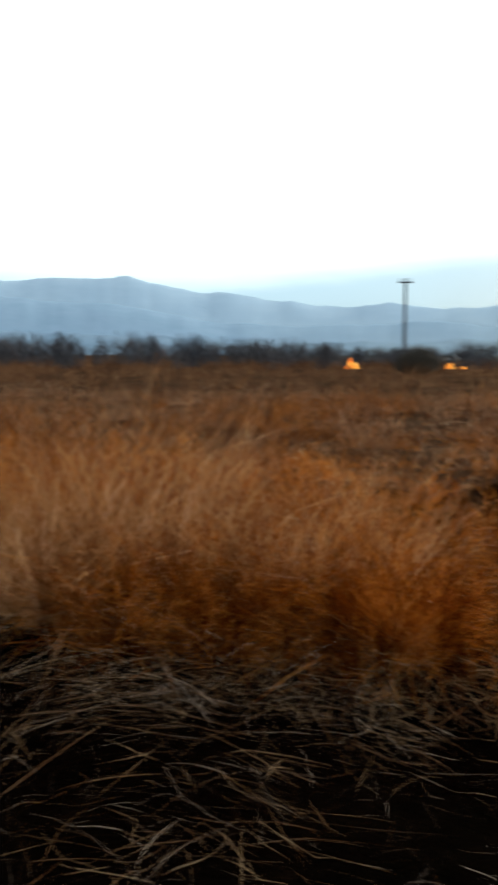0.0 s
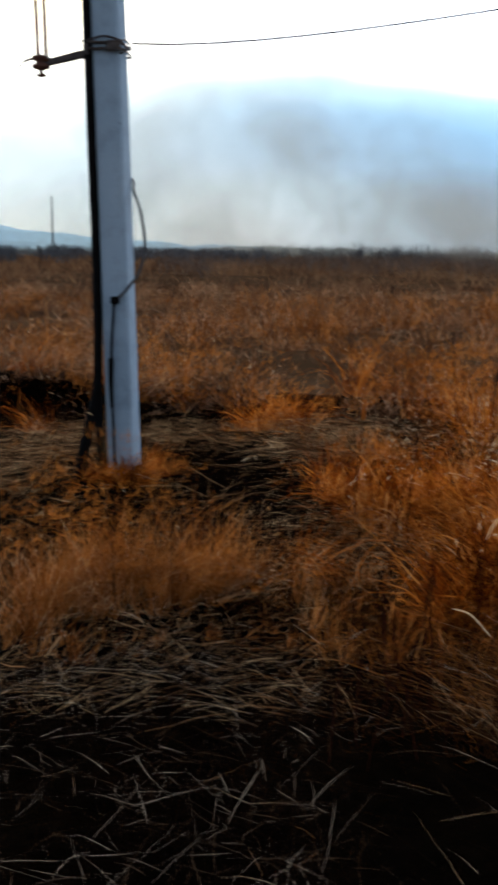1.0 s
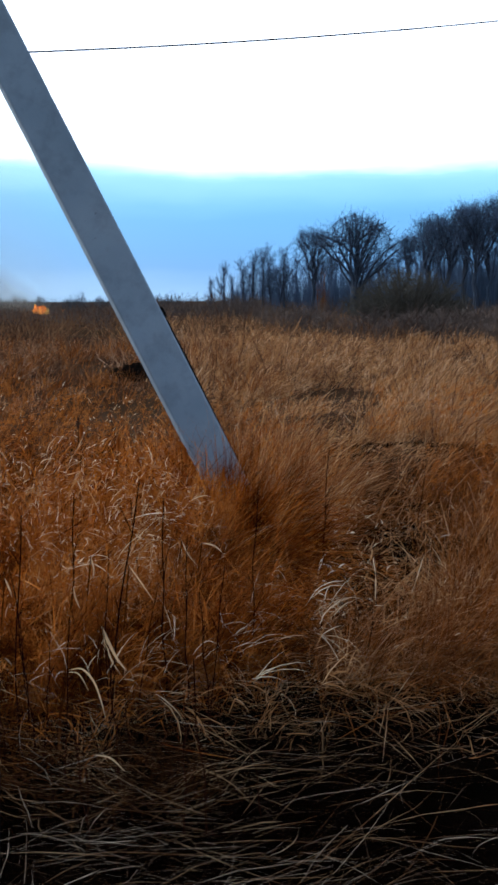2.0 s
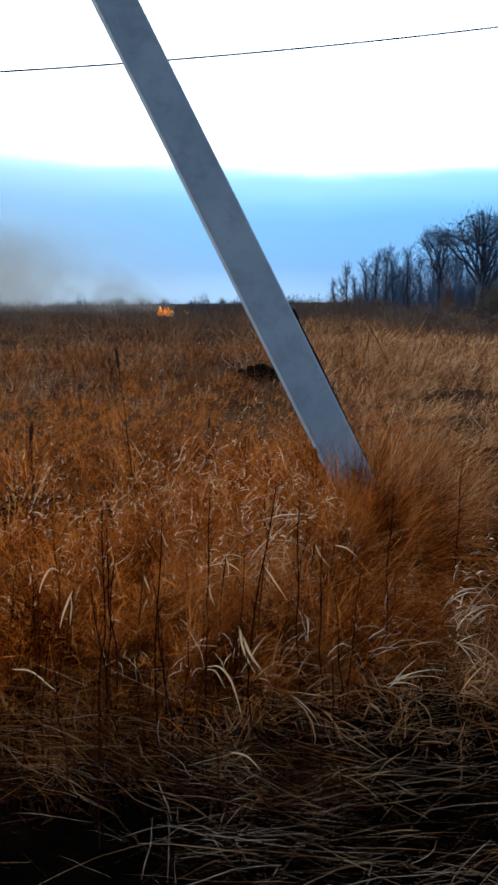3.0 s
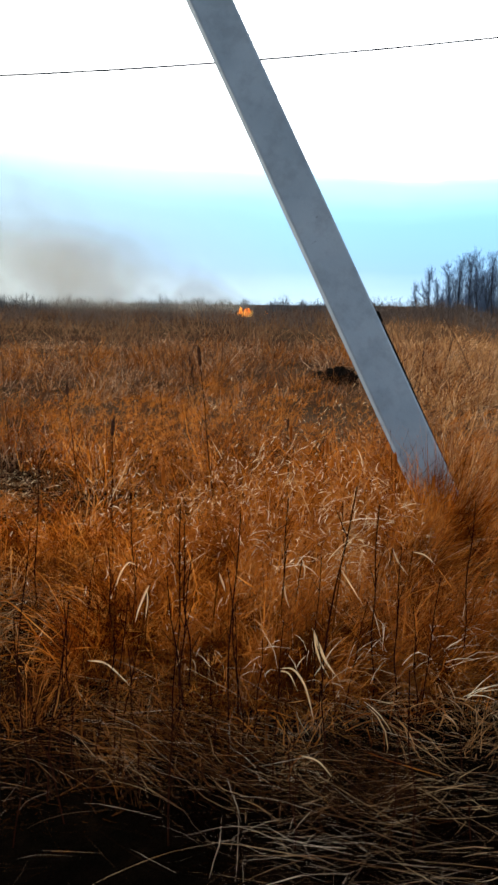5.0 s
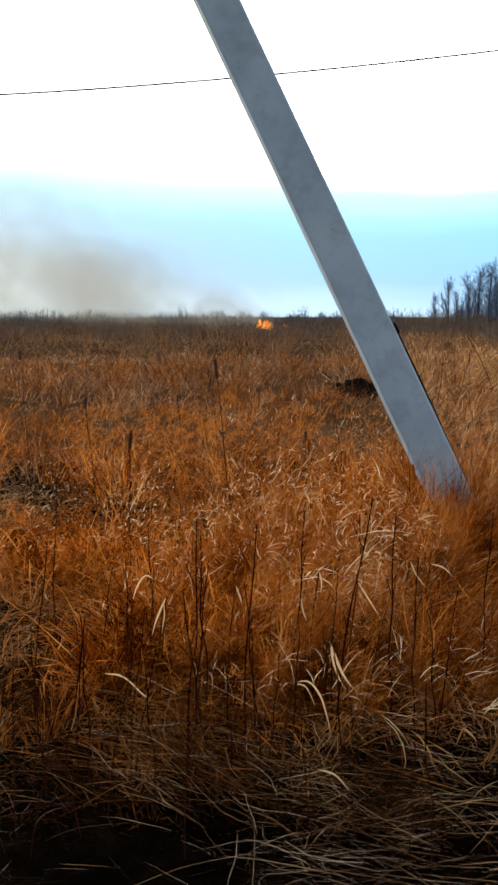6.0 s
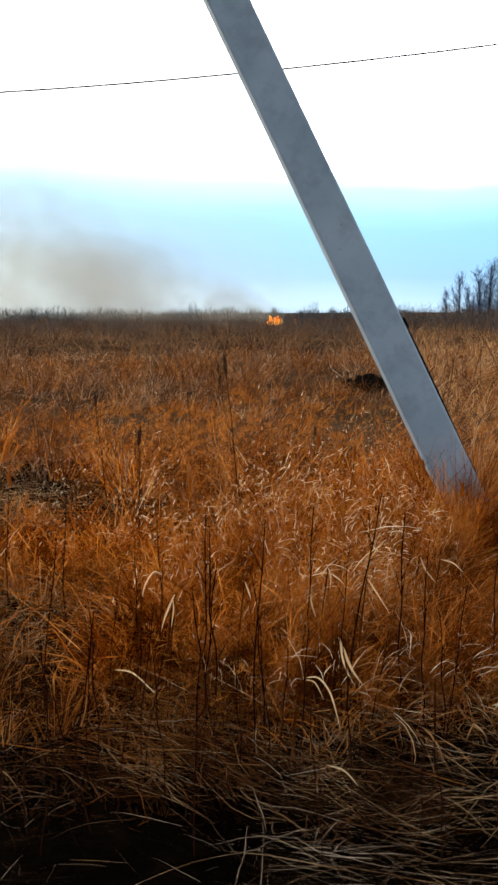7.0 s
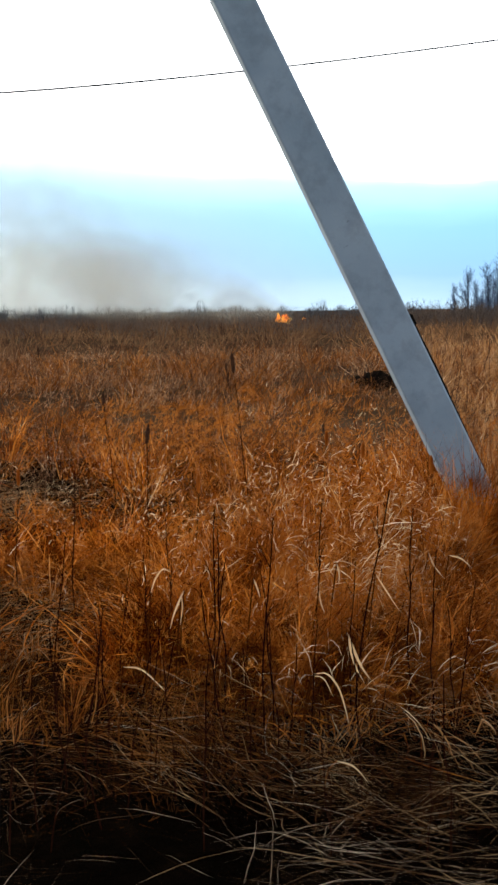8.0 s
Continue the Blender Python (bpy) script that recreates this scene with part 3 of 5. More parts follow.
arm = hang("bracket_arm", beam("bracket_arm", on_pole(-0.10, 0.05, CLAMP_Z - 0.005), on_pole(-0.37, 0.04, CLAMP_Z - 0.06), FRONT, 0.036, 0.042, 0.004, M_STEEL, 0.85, 0.1), pole, "rusty steel bracket arm")
hang("hook", tube_path("hook", curve_points([on_pole(-0.33, 0.04, CLAMP_Z - 0.045), on_pole(-0.43, 0.04, CLAMP_Z - 0.035), on_pole(-0.49, 0.04, CLAMP_Z - 0.045), on_pole(-0.53, 0.04, CLAMP_Z - 0.08)], 16), 0.010, M_STEEL, end=0.005), pole)


def lathe(name, base, profile, mat, sides=16):
    bm = bmesh.new()
    rings = [[bm.verts.new(Vector(base) + Vector((r * math.cos(2 * math.pi * k / sides), r * math.sin(2 * math.pi * k / sides), z))) for k in range(sides)] for r, z in profile]
    for a, b in zip(rings, rings[1:]):
        for k in range(sides):
            bm.faces.new((a[k], a[(k + 1) % sides], b[(k + 1) % sides], b[k])).smooth = True
    bm.faces.new(rings[0][::-1])
    bm.faces.new(rings[-1])
    me = bpy.data.meshes.new(name)
    bm.to_mesh(me)
    bm.free()
    me.materials.append(mat)
    return me


hang("insulator", lathe("insulator", on_pole(-0.40, 0.04, CLAMP_Z - 0.135), [(0.008, 0), (0.028, 0.004), (0.03, 0.012), (0.014, 0.02), (0.014, 0.04), (0.05, 0.048), (0.056, 0.062), (0.035, 0.072), (0.03, 0.085), (0.05, 0.098), (0.05, 0.112), (0.02, 0.12)], M_PORCELAIN), pole, "small dark spool insulator")
for dx in (-0.41, -0.362):
    hang("cord", tube_path("cord", curve_points([on_pole(dx, 0.05, CLAMP_Z - 0.05), on_pole(dx + 0.004, 0.05, 4.2), on_pole(dx + 0.01, 0.045, 6.5), on_pole(dx + 0.012, 0.04, 8.5)], 20), 0.012, M_CORD, 8), pole, "thin brown cord drawn up taut")
hang("top_arm", beam("top_arm", on_pole(-0.08, 0.05, 8.55), on_pole(-0.45, 0.04, 8.5), FRONT, 0.04, 0.04, 0.004, M_STEEL, 1, 0.2), pole)

# the leaning brace
strut_low, strut_way = Vector((5.372, 0.706, 0)), Vector((-0.465, 1.048, 2.315)).normalized()
strut = tagged(new("pole_brace"), "grey concrete brace leaning on the pole, foot in tall grass", "pole brace")
strut.location = strut_low
plane_way = Vector((strut_way.x, strut_way.y, 0)).normalized()
strut_side = plane_way * strut_way.z - UP * Vector((strut_way.x, strut_way.y)).length
strut_out = strut_way.cross(strut_side).normalized()
if strut_out.dot(-strut_low) < 0:
    strut_out = -strut_out
hang("shaft", beam("shaft", strut_low - strut_way * 0.6 + strut_side * 0.007, strut_low + strut_way * 9.05 + strut_side * 0.007, strut_side, 0.231, 0.18, 0.009, M_CONCRETE, 0.74), strut)
lead = [strut_low + strut_way * d - strut_side * (0.108 + 0.003 * math.sin(d * 7)) + strut_out * (0.06 + 0.006 * math.sin(d * 5)) for d in (1.46, 1.2, 0.9, 0.6, 0.3, 0.0, -0.2)]
hang("earth_lead", tube_path("earth_lead", curve_points(lead, 24), 0.0075, M_BLACK), strut, "thin black earthing lead")
hang("lug", block("lug", strut_low + strut_way * 1.5 - strut_side * 0.106 + strut_out * 0.06, strut_side, strut_out, strut_way, (0.026, 0.03, 0.07), M_BLACK, 0.005), strut, "black steel lug")

# aerial cable from the clamp, past the back of the brace
wire_points = [(3.43 + 1.57 * s, 4.36 - 2.28 * s, 2.456 + 0.269 * s + 0.06 * s * s + 0.115 * math.exp(-4 * s)) for s in np.linspace(0, 5, 60)]
tagged(new("aerial_cable", tube_path("aerial_cable", wire_points, 0.0047, M_CABLE, 8)), "thin dark aerial cable tied to the concrete pole", "cable")


def far_pole(name, az, dist, high, arms, label):
    x, y, _ = polar(az, dist)
    ob = tagged(new(name), label, "utility pole", "far poles")
    ob.location = (x, y, 0)
    part("post", tubes("post", [(0, 0, -0.5, 0, 0, high, 0.16, 0.10)], 10, M_FARPOLE), ob)
    c, s = math.cos(radians(az)), -math.sin(radians(az))
    for z, w in arms:
        part("crossarm", tubes("crossarm", [(-c * w, -s * w, z, c * w, s * w, z, 0.06, 0.06)], 6, M_FARPOLE), ob)
        for k in (-0.85, 0.85):
            part("insulator", tubes("insulator", [(c * w * k, s * w * k, z, c * w * k, s * w * k, z + 0.28, 0.05, 0.03)], 6, M_FARPOLE), ob)
    return ob


far_pole("far_utility_pole", 9.5, 72, 7.2, [(6.9, 0.55)], "dark distant utility pole with one crossarm, behind scrub")
far_pole("far_utility_pole", 33.35, 150, 9.2, [], "faint thin distant utility pole beyond the field")


# ---------------------------------------------------------------- trees and scrub
def grow(seed, high, spread, trunk=0.16, limbs=11, bare=0.25, twig=0.013, reach=1.0, fork=0.92):
    """Branch segments of a bare tree by level: a wavering trunk, limbs that rise from it, boughs and twigs."""
    r = random.Random(seed)
    stem_segs, limb_segs, twig_segs = [], [], []
    out = [stem_segs, None, None, twig_segs]

    def shoot(p, way, length, radius, level, n, rise):
        pts, d = [p], way
        for k in range(n):
            d = (d + Vector((r.uniform(-1, 1), r.uniform(-1, 1), r.uniform(-0.7, 0.7))) * (0.07 + 0.07 * level) + UP * rise).normalized()
            pts.append(pts[-1] + d * length / n)
        for k in range(n):
            out[level].append((*pts[k], *pts[k + 1], radius * (1 - 0.7 * k / n), radius * (1 - 0.7 * (k + 1) / n)))
        return pts

    def side_way(d, tilt):
        a = r.uniform(0, 2 * math.pi)
        u = d.orthogonal().normalized()
        v = d.cross(u)
        return (d * math.cos(tilt) + (u * math.cos(a) + v * math.sin(a)) * math.sin(tilt)).normalized()

    def at(pts, f):
        i = min(len(pts) - 2, int(f * (len(pts) - 1)))
        return pts[i].lerp(pts[i + 1], f * (len(pts) - 1) - i), (pts[i + 1] - pts[i]).normalized()

    stem = shoot(Vector((0, 0, -0.2)), Vector((r.uniform(-0.06, 0.06), r.uniform(-0.06, 0.06), 1)).normalized(), high * fork, trunk, 0, 7, 0.03)
    for k in range(limbs):
        f = bare + (0.95 - bare) * (k + r.random()) / limbs
        p, d = at(stem, f)
        out[1] = out[2] = []
        limb_segs.append(out[1])
        arm = shoot(p, side_way(d, r.uniform(0.5, 1.0) * spread), high * reach * r.uniform(0.30, 0.48) * (1.2 - 0.75 * f), trunk * (0.32 if fork > 0.6 else 0.45) * (1.1 - f * 0.6), 1, 4, 0.06)
        for m in range(8):
            q, e = at(arm, 0.15 + 0.85 * (m + r.random()) / 8)
            bough = shoot(q, side_way(e, r.uniform(0.4, 0.9)), high * r.uniform(0.12, 0.20), 0.017, 2, 3, 0.02)
            for t in range(18):
                w, g = at(bough, 0.1 + 0.9 * (t + r.random()) / 18)
                shoot(w, side_way(g, r.uniform(0.5, 1.3)), high * r.uniform(0.05, 0.10), twig, 3, 2, 0.0)
    return stem_segs, limb_segs, twig_segs


def grow_round(seed, high, wide, fork=0.32, trunk=0.2, limbs=9, twig=0.0095, boughs=9):
    """Branch segments of a broad tree: the trunk forks low and the limbs sweep up to fill a rounded crown."""
    r = random.Random(seed)
    stem_segs, limb_segs, twig_segs = [], [], []
    mid, half = Vector((0, 0, high * (0.5 + fork / 2))), Vector((wide, wide, high * (1 - fork) / 2))

    def within(reach, below):
        while True:
            v = Vector((r.gauss(0, 1), r.gauss(0, 1), r.gauss(0.25, 1))).normalized()
            if v.z > below:
                return mid + Vector((v.x * half.x, v.y * half.y, v.z * half.z)) * reach * r.uniform(0.86, 1.06)

    def sweep(a, way, b, r0, r1, rows, n=5):
        """A bough that sets out along way and bends to reach b."""
        ctrl = a + way * (b - a).length * 0.5
        pts = [a]
        for k in range(1, n + 1):
            f = k / n
            wob = Vector((r.uniform(-1, 1), r.uniform(-1, 1), r.uniform(-1, 1))) * (b - a).length * 0.035 * (f < 1)
            pts.append(a * (1 - f) ** 2 + ctrl * 2 * f * (1 - f) + b * f * f + wob)
        for k in range(n):
            rows.append((*pts[k], *pts[k + 1], r0 + (r1 - r0) * k / n, r0 + (r1 - r0) * (k + 1) / n))
        return pts

    top = Vector((r.uniform(-0.04, 0.04) * high, r.uniform(-0.04, 0.04) * high, high * 0.72))
    stem = sweep(Vector((0, 0, -0.2)), UP, top, trunk, trunk * 0.35, stem_segs, 7)
    for k in range(limbs):
        rows = []
        limb_segs.append(rows)
        f = fork / 0.72 * 0.8 + (0.95 - fork / 0.72 * 0.8) * ((k + r.random()) / limbs) ** 1.4
        i = min(6, int(f * 7))
        a = stem[i].lerp(stem[i + 1], f * 7 - i)
        b = within(0.86, -0.15 + 0.5 * f)
        arm = sweep(a, (b - a).normalized() * 0.6 + UP * 0.4, b, trunk * 0.42 * (1.15 - 0.6 * f), 0.03, rows)
        for m in range(boughs):
            i = r.randint(1, 4)
            q = arm[i].lerp(arm[i + 1], r.random())
            e = min((within(r.uniform(0.7, 1.0), -0.7) for _ in range(5)), key=lambda p: (p - b).length + 0.4 * (p - q).length)
            e = q.lerp(e, min(1.0, wide * 0.75 / (e - q).length))
            bough = sweep(q, (e - q).normalized() * 0.7 + UP * 0.3, e, 0.020, 0.008, rows, 3)
            for t in range(20):
                i = r.randint(0, 2)
                w = bough[i].lerp(bough[i + 1], r.random())
                d = ((w - mid).normalized() * 0.25 + UP * 0.2 + Vector((r.uniform(-1, 1), r.uniform(-1, 1), r.uniform(-0.8, 0.9)))) * high * r.uniform(0.03, 0.085)
                h = w + d * 0.5 + Vector((r.uniform(-1, 1), r.uniform(-1, 1), r.uniform(-1, 1))) * high * 0.012
                twig_segs.append((*w, *h, twig, twig * 0.75))
                twig_segs.append((*h, *(w + d), twig * 0.75, twig * 0.4))
    return stem_segs, limb_segs, twig_segs


def ribbons(name, segs, mat, seed):
    """Thin far-off twigs, each a tapering strip."""
    segs = np.asarray(segs)
    a, b = segs[:, 0:3], segs[:, 3:6]
    turn_by = np.random.default_rng(seed).random(len(segs)) * math.pi
    side = np.stack([np.cos(turn_by), np.sin(turn_by), 0 * turn_by], axis=1)
    p, q = side * segs[:, 6:7], side * segs[:, 7:8]
    verts = np.stack([a - p, a + p, b + q, b - q], axis=1).reshape(-1, 3)
    return mesh_from(name, verts, np.arange(len(verts)).reshape(-1, 4), mat)


def bare_tree(seed, high, **kw):
    stem_segs, limb_segs, twig_segs = (grow_round if "wide" in kw else grow)(seed, high, **kw)
    k = high / max(seg[5] for seg in twig_segs)

    def fit_to(rows):
        return [tuple(v * k for v in row[:6]) + row[6:] for row in rows]

    ob = new("bare_tree")
    part("trunk", tubes("trunk", fit_to(stem_segs), 8, M_HAZY_BARK), ob)
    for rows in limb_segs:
        part("limb", tubes("limb", fit_to(rows), 4, M_HAZY_BARK), ob)
    part("crown", ribbons("crown", fit_to(twig_segs), M_HAZY_TWIG, seed), ob, "crown of fine bare twigs")
    return ob


kinds = [
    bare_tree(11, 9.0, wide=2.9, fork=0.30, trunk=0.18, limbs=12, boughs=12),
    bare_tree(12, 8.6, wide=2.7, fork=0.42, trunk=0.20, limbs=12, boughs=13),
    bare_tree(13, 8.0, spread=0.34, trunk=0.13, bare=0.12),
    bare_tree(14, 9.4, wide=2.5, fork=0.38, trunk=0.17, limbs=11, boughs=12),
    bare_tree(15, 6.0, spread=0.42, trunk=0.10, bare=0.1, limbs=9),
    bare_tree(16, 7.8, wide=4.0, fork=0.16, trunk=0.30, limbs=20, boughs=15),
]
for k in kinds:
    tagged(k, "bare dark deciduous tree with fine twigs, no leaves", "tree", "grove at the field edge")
# bearing, distance, height, kind
GROVE = [
    (80.9, 86, 5.6, 2), (82.0, 82, 6.2, 4), (83.4, 84, 6.6, 2), (84.1, 92, 6.4, 4), (81.2, 94, 4.8, 4),
    (78.9, 88, 3.9, 4), (79.7, 84, 5.2, 4), (80.2, 90, 4.3, 2), (81.5, 84, 6.3, 2), (82.5, 86, 6.8, 2), (82.1, 95, 5.0, 4), (83.2, 90, 5.4, 0),
    (85.2, 78, 8.0, 1), (85.3, 92, 6.2, 0), (87.7, 74, 8.9, 5), (86.2, 96, 6.4, 3), (89.4, 96, 6.4, 0), (90.2, 100, 7.4, 2), (90.9, 94, 8.4, 3),
    (92.0, 82, 9.4, 1), (92.6, 92, 9.8, 3), (93.2, 78, 9.3, 0), (94.2, 84, 10.4, 3), (94.8, 76, 9.6, 1), (95.6, 88, 11.0, 0), (96.4, 80, 10.6, 3), (97.3, 76, 10.4, 1), (98.0, 86, 11.4, 0), (99.2, 80, 11.2, 3), (101, 84, 11.5, 0),
    (91.6, 104, 9.4, 0), (93.4, 106, 10.8, 1), (95.0, 102, 11.2, 3), (96.8, 106, 12.0, 1), (98.6, 102, 12.2, 0),
]
tree_r = random.Random(5)
placed = set()
for az, dist, high, kind in GROVE:
    x, y, _ = polar(az, dist)
    own = (9.0, 8.6, 8.0, 9.4, 6.0, 7.8)[kind]
    m = pose(x, y, 0, 0, 0, tree_r.uniform(0, 360))
    if kind in placed:
        ob = copy_thing(kinds[kind], m)
    else:
        ob = kinds[kind]
        ob.matrix_basis = m
        placed.add(kind)
    ob.scale = (high / own,) * 3
lone = bare_tree(23, 8.2, wide=3.3, fork=0.30, trunk=0.26, limbs=11, twig=0.013, boughs=11)
lone.matrix_basis = pose(*polar(24.3, 92), 0, 0, 40)
tagged(lone, "lone bare tree with a rounded crown above the scrub", "tree")


def brush(name, spots, mat, seed, label, stems=26, category="scrub", stout=0.02, lift=0.72):
    """Leafless brush: spots are x, y, height and half-width of the clumps."""
    r = np.random.default_rng(seed)
    rows = []
    for x, y, h, w in spots:
        n = stems
        a, q = r.random(n) * 2 * math.pi, np.sqrt(r.random(n))
        bx, by = x + np.cos(a) * q * w * 0.55, y + np.sin(a) * q * w * 0.55
        tx, ty = x + np.cos(a) * q * w * r.uniform(0.7, 1.1, n), y + np.sin(a) * q * w * r.uniform(0.7, 1.1, n)
        tz = h * (1 - 0.55 * q ** 2) * r.uniform(lift, 1.05, n)
        mx, my, mz = (bx * 0.6 + tx * 0.4), (by * 0.6 + ty * 0.4), tz * 0.55
        rad = stout * r.uniform(0.6, 1.4, n)
        rows.append(np.stack([bx, by, 0 * bx - 0.1, mx, my, mz, rad, rad * 0.8], axis=1))
        rows.append(np.stack([mx, my, mz, tx, ty, tz, rad * 0.8, rad * 0.4], axis=1))
        for side in range(4):
            f = r.random(n)
            sx, sy, sz = mx + (tx - mx) * f, my + (ty - my) * f, mz + (tz - mz) * f
            e = r.normal(0, 0.16 * w, (n, 2))
            rows.append(np.stack([sx, sy, sz, sx + e[:, 0], sy + e[:, 1], np.minimum(sz + h * r.uniform(0.06, 0.3, n), h * 1.05), rad * 0.7, rad * 0.35], axis=1))
    return tagged(new(name, ribbons(name, np.concatenate(rows), mat, seed + 1)), label, category, kind="stuff")


spots = []
for k in range(400):
    az = rng.uniform(-20, 46)
    d = rng.uniform(85, 190)
    top = np.interp(az, [-24, -5, 3, 8, 15, 22, 30, 46], [1.05, 1.0, 0.8, 0.4, 0.75, 0.35, 0.2, 0.15])
    h = 1.45 + d * math.tan(radians(top)) * rng.uniform(0.4, 1.35)
    spots.append((*polar(az, d)[:2], max(1.2, h), rng.uniform(1.2, 3.2)))
brush("scrub_belt", spots, M_HAZY_SCRUB, 51, "belt of dark leafless scrub across the field", stems=24, stout=0.05)
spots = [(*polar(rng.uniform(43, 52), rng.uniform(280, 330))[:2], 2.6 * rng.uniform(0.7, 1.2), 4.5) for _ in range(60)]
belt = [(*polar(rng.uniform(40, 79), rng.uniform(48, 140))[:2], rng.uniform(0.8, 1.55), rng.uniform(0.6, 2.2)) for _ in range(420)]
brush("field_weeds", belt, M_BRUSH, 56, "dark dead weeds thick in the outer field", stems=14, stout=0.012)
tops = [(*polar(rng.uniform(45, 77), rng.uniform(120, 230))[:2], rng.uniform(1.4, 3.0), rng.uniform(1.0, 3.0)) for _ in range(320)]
brush("far_weeds", tops, M_HAZY_SCRUB, 55, "ragged dark weeds along the far edge of the field", stems=16, stout=0.03)
brush("far_wood", spots, M_HAZY_SCRUB, 52, "thin dark line of distant woodland", category="woodland", stout=0.12)
spots = []
for k in range(190):
    az = rng.uniform(75.5, 104)
    near_edge = np.interp(az, [75, 80, 84, 88, 104], [80, 66, 44, 31, 29])
    d = near_edge + rng.random() ** 1.5 * (92 - near_edge)
    h = rng.uniform(0.6, 1.3) * np.interp(az, [75, 79, 84, 104], [1.2, 1.4, 1.1, 1.1]) * (0.7 + d / 130)
    spots.append((*polar(az, d)[:2], h, rng.uniform(1.0, 2.4)))
thicket = []
for k in range(200):
    az = rng.uniform(80.5, 103)
    d = rng.uniform(86, 104)
    h = d * math.tan(radians(np.interp(az, [81, 84, 88, 90, 92, 104], [1.3, 2.5, 2.9, 2.4, 3.6, 4.4]))) * rng.uniform(0.6, 1.1) + 1.4
    thicket.append((*polar(az, d)[:2], h, rng.uniform(0.9, 1.8)))
brush("grove_thicket", thicket, M_HAZY_TWIG, 54, "dark dense thicket of young bare trees in the grove", stems=40, category="thicket", stout=0.018, lift=0.35)
brush("rusty_shrub", [(*polar(85.7, 70)[:2], 3.6, 0.55)], M_RUST, 57, "slim shrub that keeps its rust-coloured leaves, before the grove", stems=34, category="shrub", stout=0.016, lift=0.3)
brush("underbrush", spots, M_BRUSH, 53, "brown leafless underbrush at the foot of the grove", stems=40, stout=0.016)


def willow_bush(az, dist, high, wide, seed, label):
    x, y, _ = polar(az, dist)
    ob = tagged(new("willow_bush"), label, "bush")
    ob.location = (x, y, 0)
    r = np.random.default_rng(seed)
    n = 900
    a, q = r.random(n) * 2 * math.pi, np.sqrt(r.random(n))
    tx, ty = np.cos(a) * q * wide, np.sin(a) * q * wide
    tz = high * np.sqrt(np.maximum(0, 1 - (q * 0.93) ** 2)) * r.uniform(0.55, 1.03, n)
    bx, by = tx * 0.25, ty * 0.25
    mx, my, mz = (bx + tx) * 0.55, (by + ty) * 0.55, tz * 0.62
    rad = np.full(n, 0.013)
    stems = np.concatenate([np.stack([bx, by, 0 * bx - 0.1, mx, my, mz, rad * 1.5, rad], axis=1), np.stack([mx, my, mz, tx, ty, tz, rad, rad * 0.5], axis=1)])
    part("stem_clump", tubes("stem_clump", stems, 3, M_WILLOW), ob)
    k = r.integers(0, n, 2600)
    f = r.uniform(0.3, 1.0, 2600)
    sx, sy, sz = mx[k] + (tx[k] - mx[k]) * f, my[k] + (ty[k] - my[k]) * f, mz[k] + (tz[k] - mz[k]) * f
    e = r.normal(0, 0.22, (2600, 3))
    bits = (np.stack([sx, sy, sz, sx + e[:, 0], sy + e[:, 1], sz + np.abs(e[:, 2]), 0.012 + 0 * f, 0.006 + 0 * f], axis=1))
    part("crown", tubes("crown", bits, 3, M_WILLOW), ob)
    return ob


willow_bush(90.9, 46, 3.1, 3.3, 61, "rounded dark grey leafless willow bush before the grove")
willow_bush(10.3, 62, 1.9, 1.5, 62, "dark leafless bush at the far utility pole")


# ---------------------------------------------------------------- grass
def strips(name, base, length, rise, way, sag, twist, width, segments, mat, label, category="grass", tip=0.2, wander=0.16, kink=0.0, foot=1.0):
    """One mesh of grass blades: each sets out at an angle, sags by its own weight and wanders, and tapers to a tip."""
    n = len(base)
    step = (length / segments)[:, None]
    k = np.arange(segments)[None] + 0.5
    el = rise[:, None] - sag[:, None] * (k / segments) ** 1.3
    az = way[:, None] + twist[:, None] * k / segments + np.cumsum(rng.normal(0, wander, (n, segments)), axis=1)
    if kink:
        az = az + (rng.normal(0, kink, n) * (rng.random(n) < 0.4))[:, None] * (k > rng.uniform(1, segments, n)[:, None])
    el = el + np.cumsum(rng.normal(0, wander * 0.6, (n, segments)), axis=1)
    delta = np.stack([np.cos(el) * np.sin(az), np.cos(el) * np.cos(az), np.sin(el)], axis=2) * step[:, :, None]
    spine = np.concatenate([base[:, None, :], base[:, None, :] + np.cumsum(delta, axis=1)], axis=1)
    low = ground_height(spine[:, :, 0], spine[:, :, 1]) + 0.004
    spine[:, :, 2] = np.maximum(spine[:, :, 2], low)
    face = rng.random(n) * math.pi
    side = np.stack([np.cos(face), np.sin(face), rng.normal(0, 0.4, n)], axis=1)
    s = np.linspace(0, 1, segments + 1)
    w = width[:, None] * 0.5 * (1 - (1 - tip) * s[None] ** 1.5) * np.minimum(1.0, foot + 3 * s[None])
    verts = np.stack([spine - side[:, None, :] * w[:, :, None], spine + side[:, None, :] * w[:, :, None]], axis=2).reshape(-1, 3)
    q = np.arange(segments)
    quad = np.stack([2 * q, 2 * q + 1, 2 * q + 3, 2 * q + 2], axis=1)
    f = (np.arange(n)[:, None, None] * 2 * (segments + 1) + quad[None]).reshape(-1, 4)
    return tagged(new(name, mesh_from(name, verts, f, mat)), label, category, kind="stuff")


AZ0, AZ1 = -18.0, 99.5
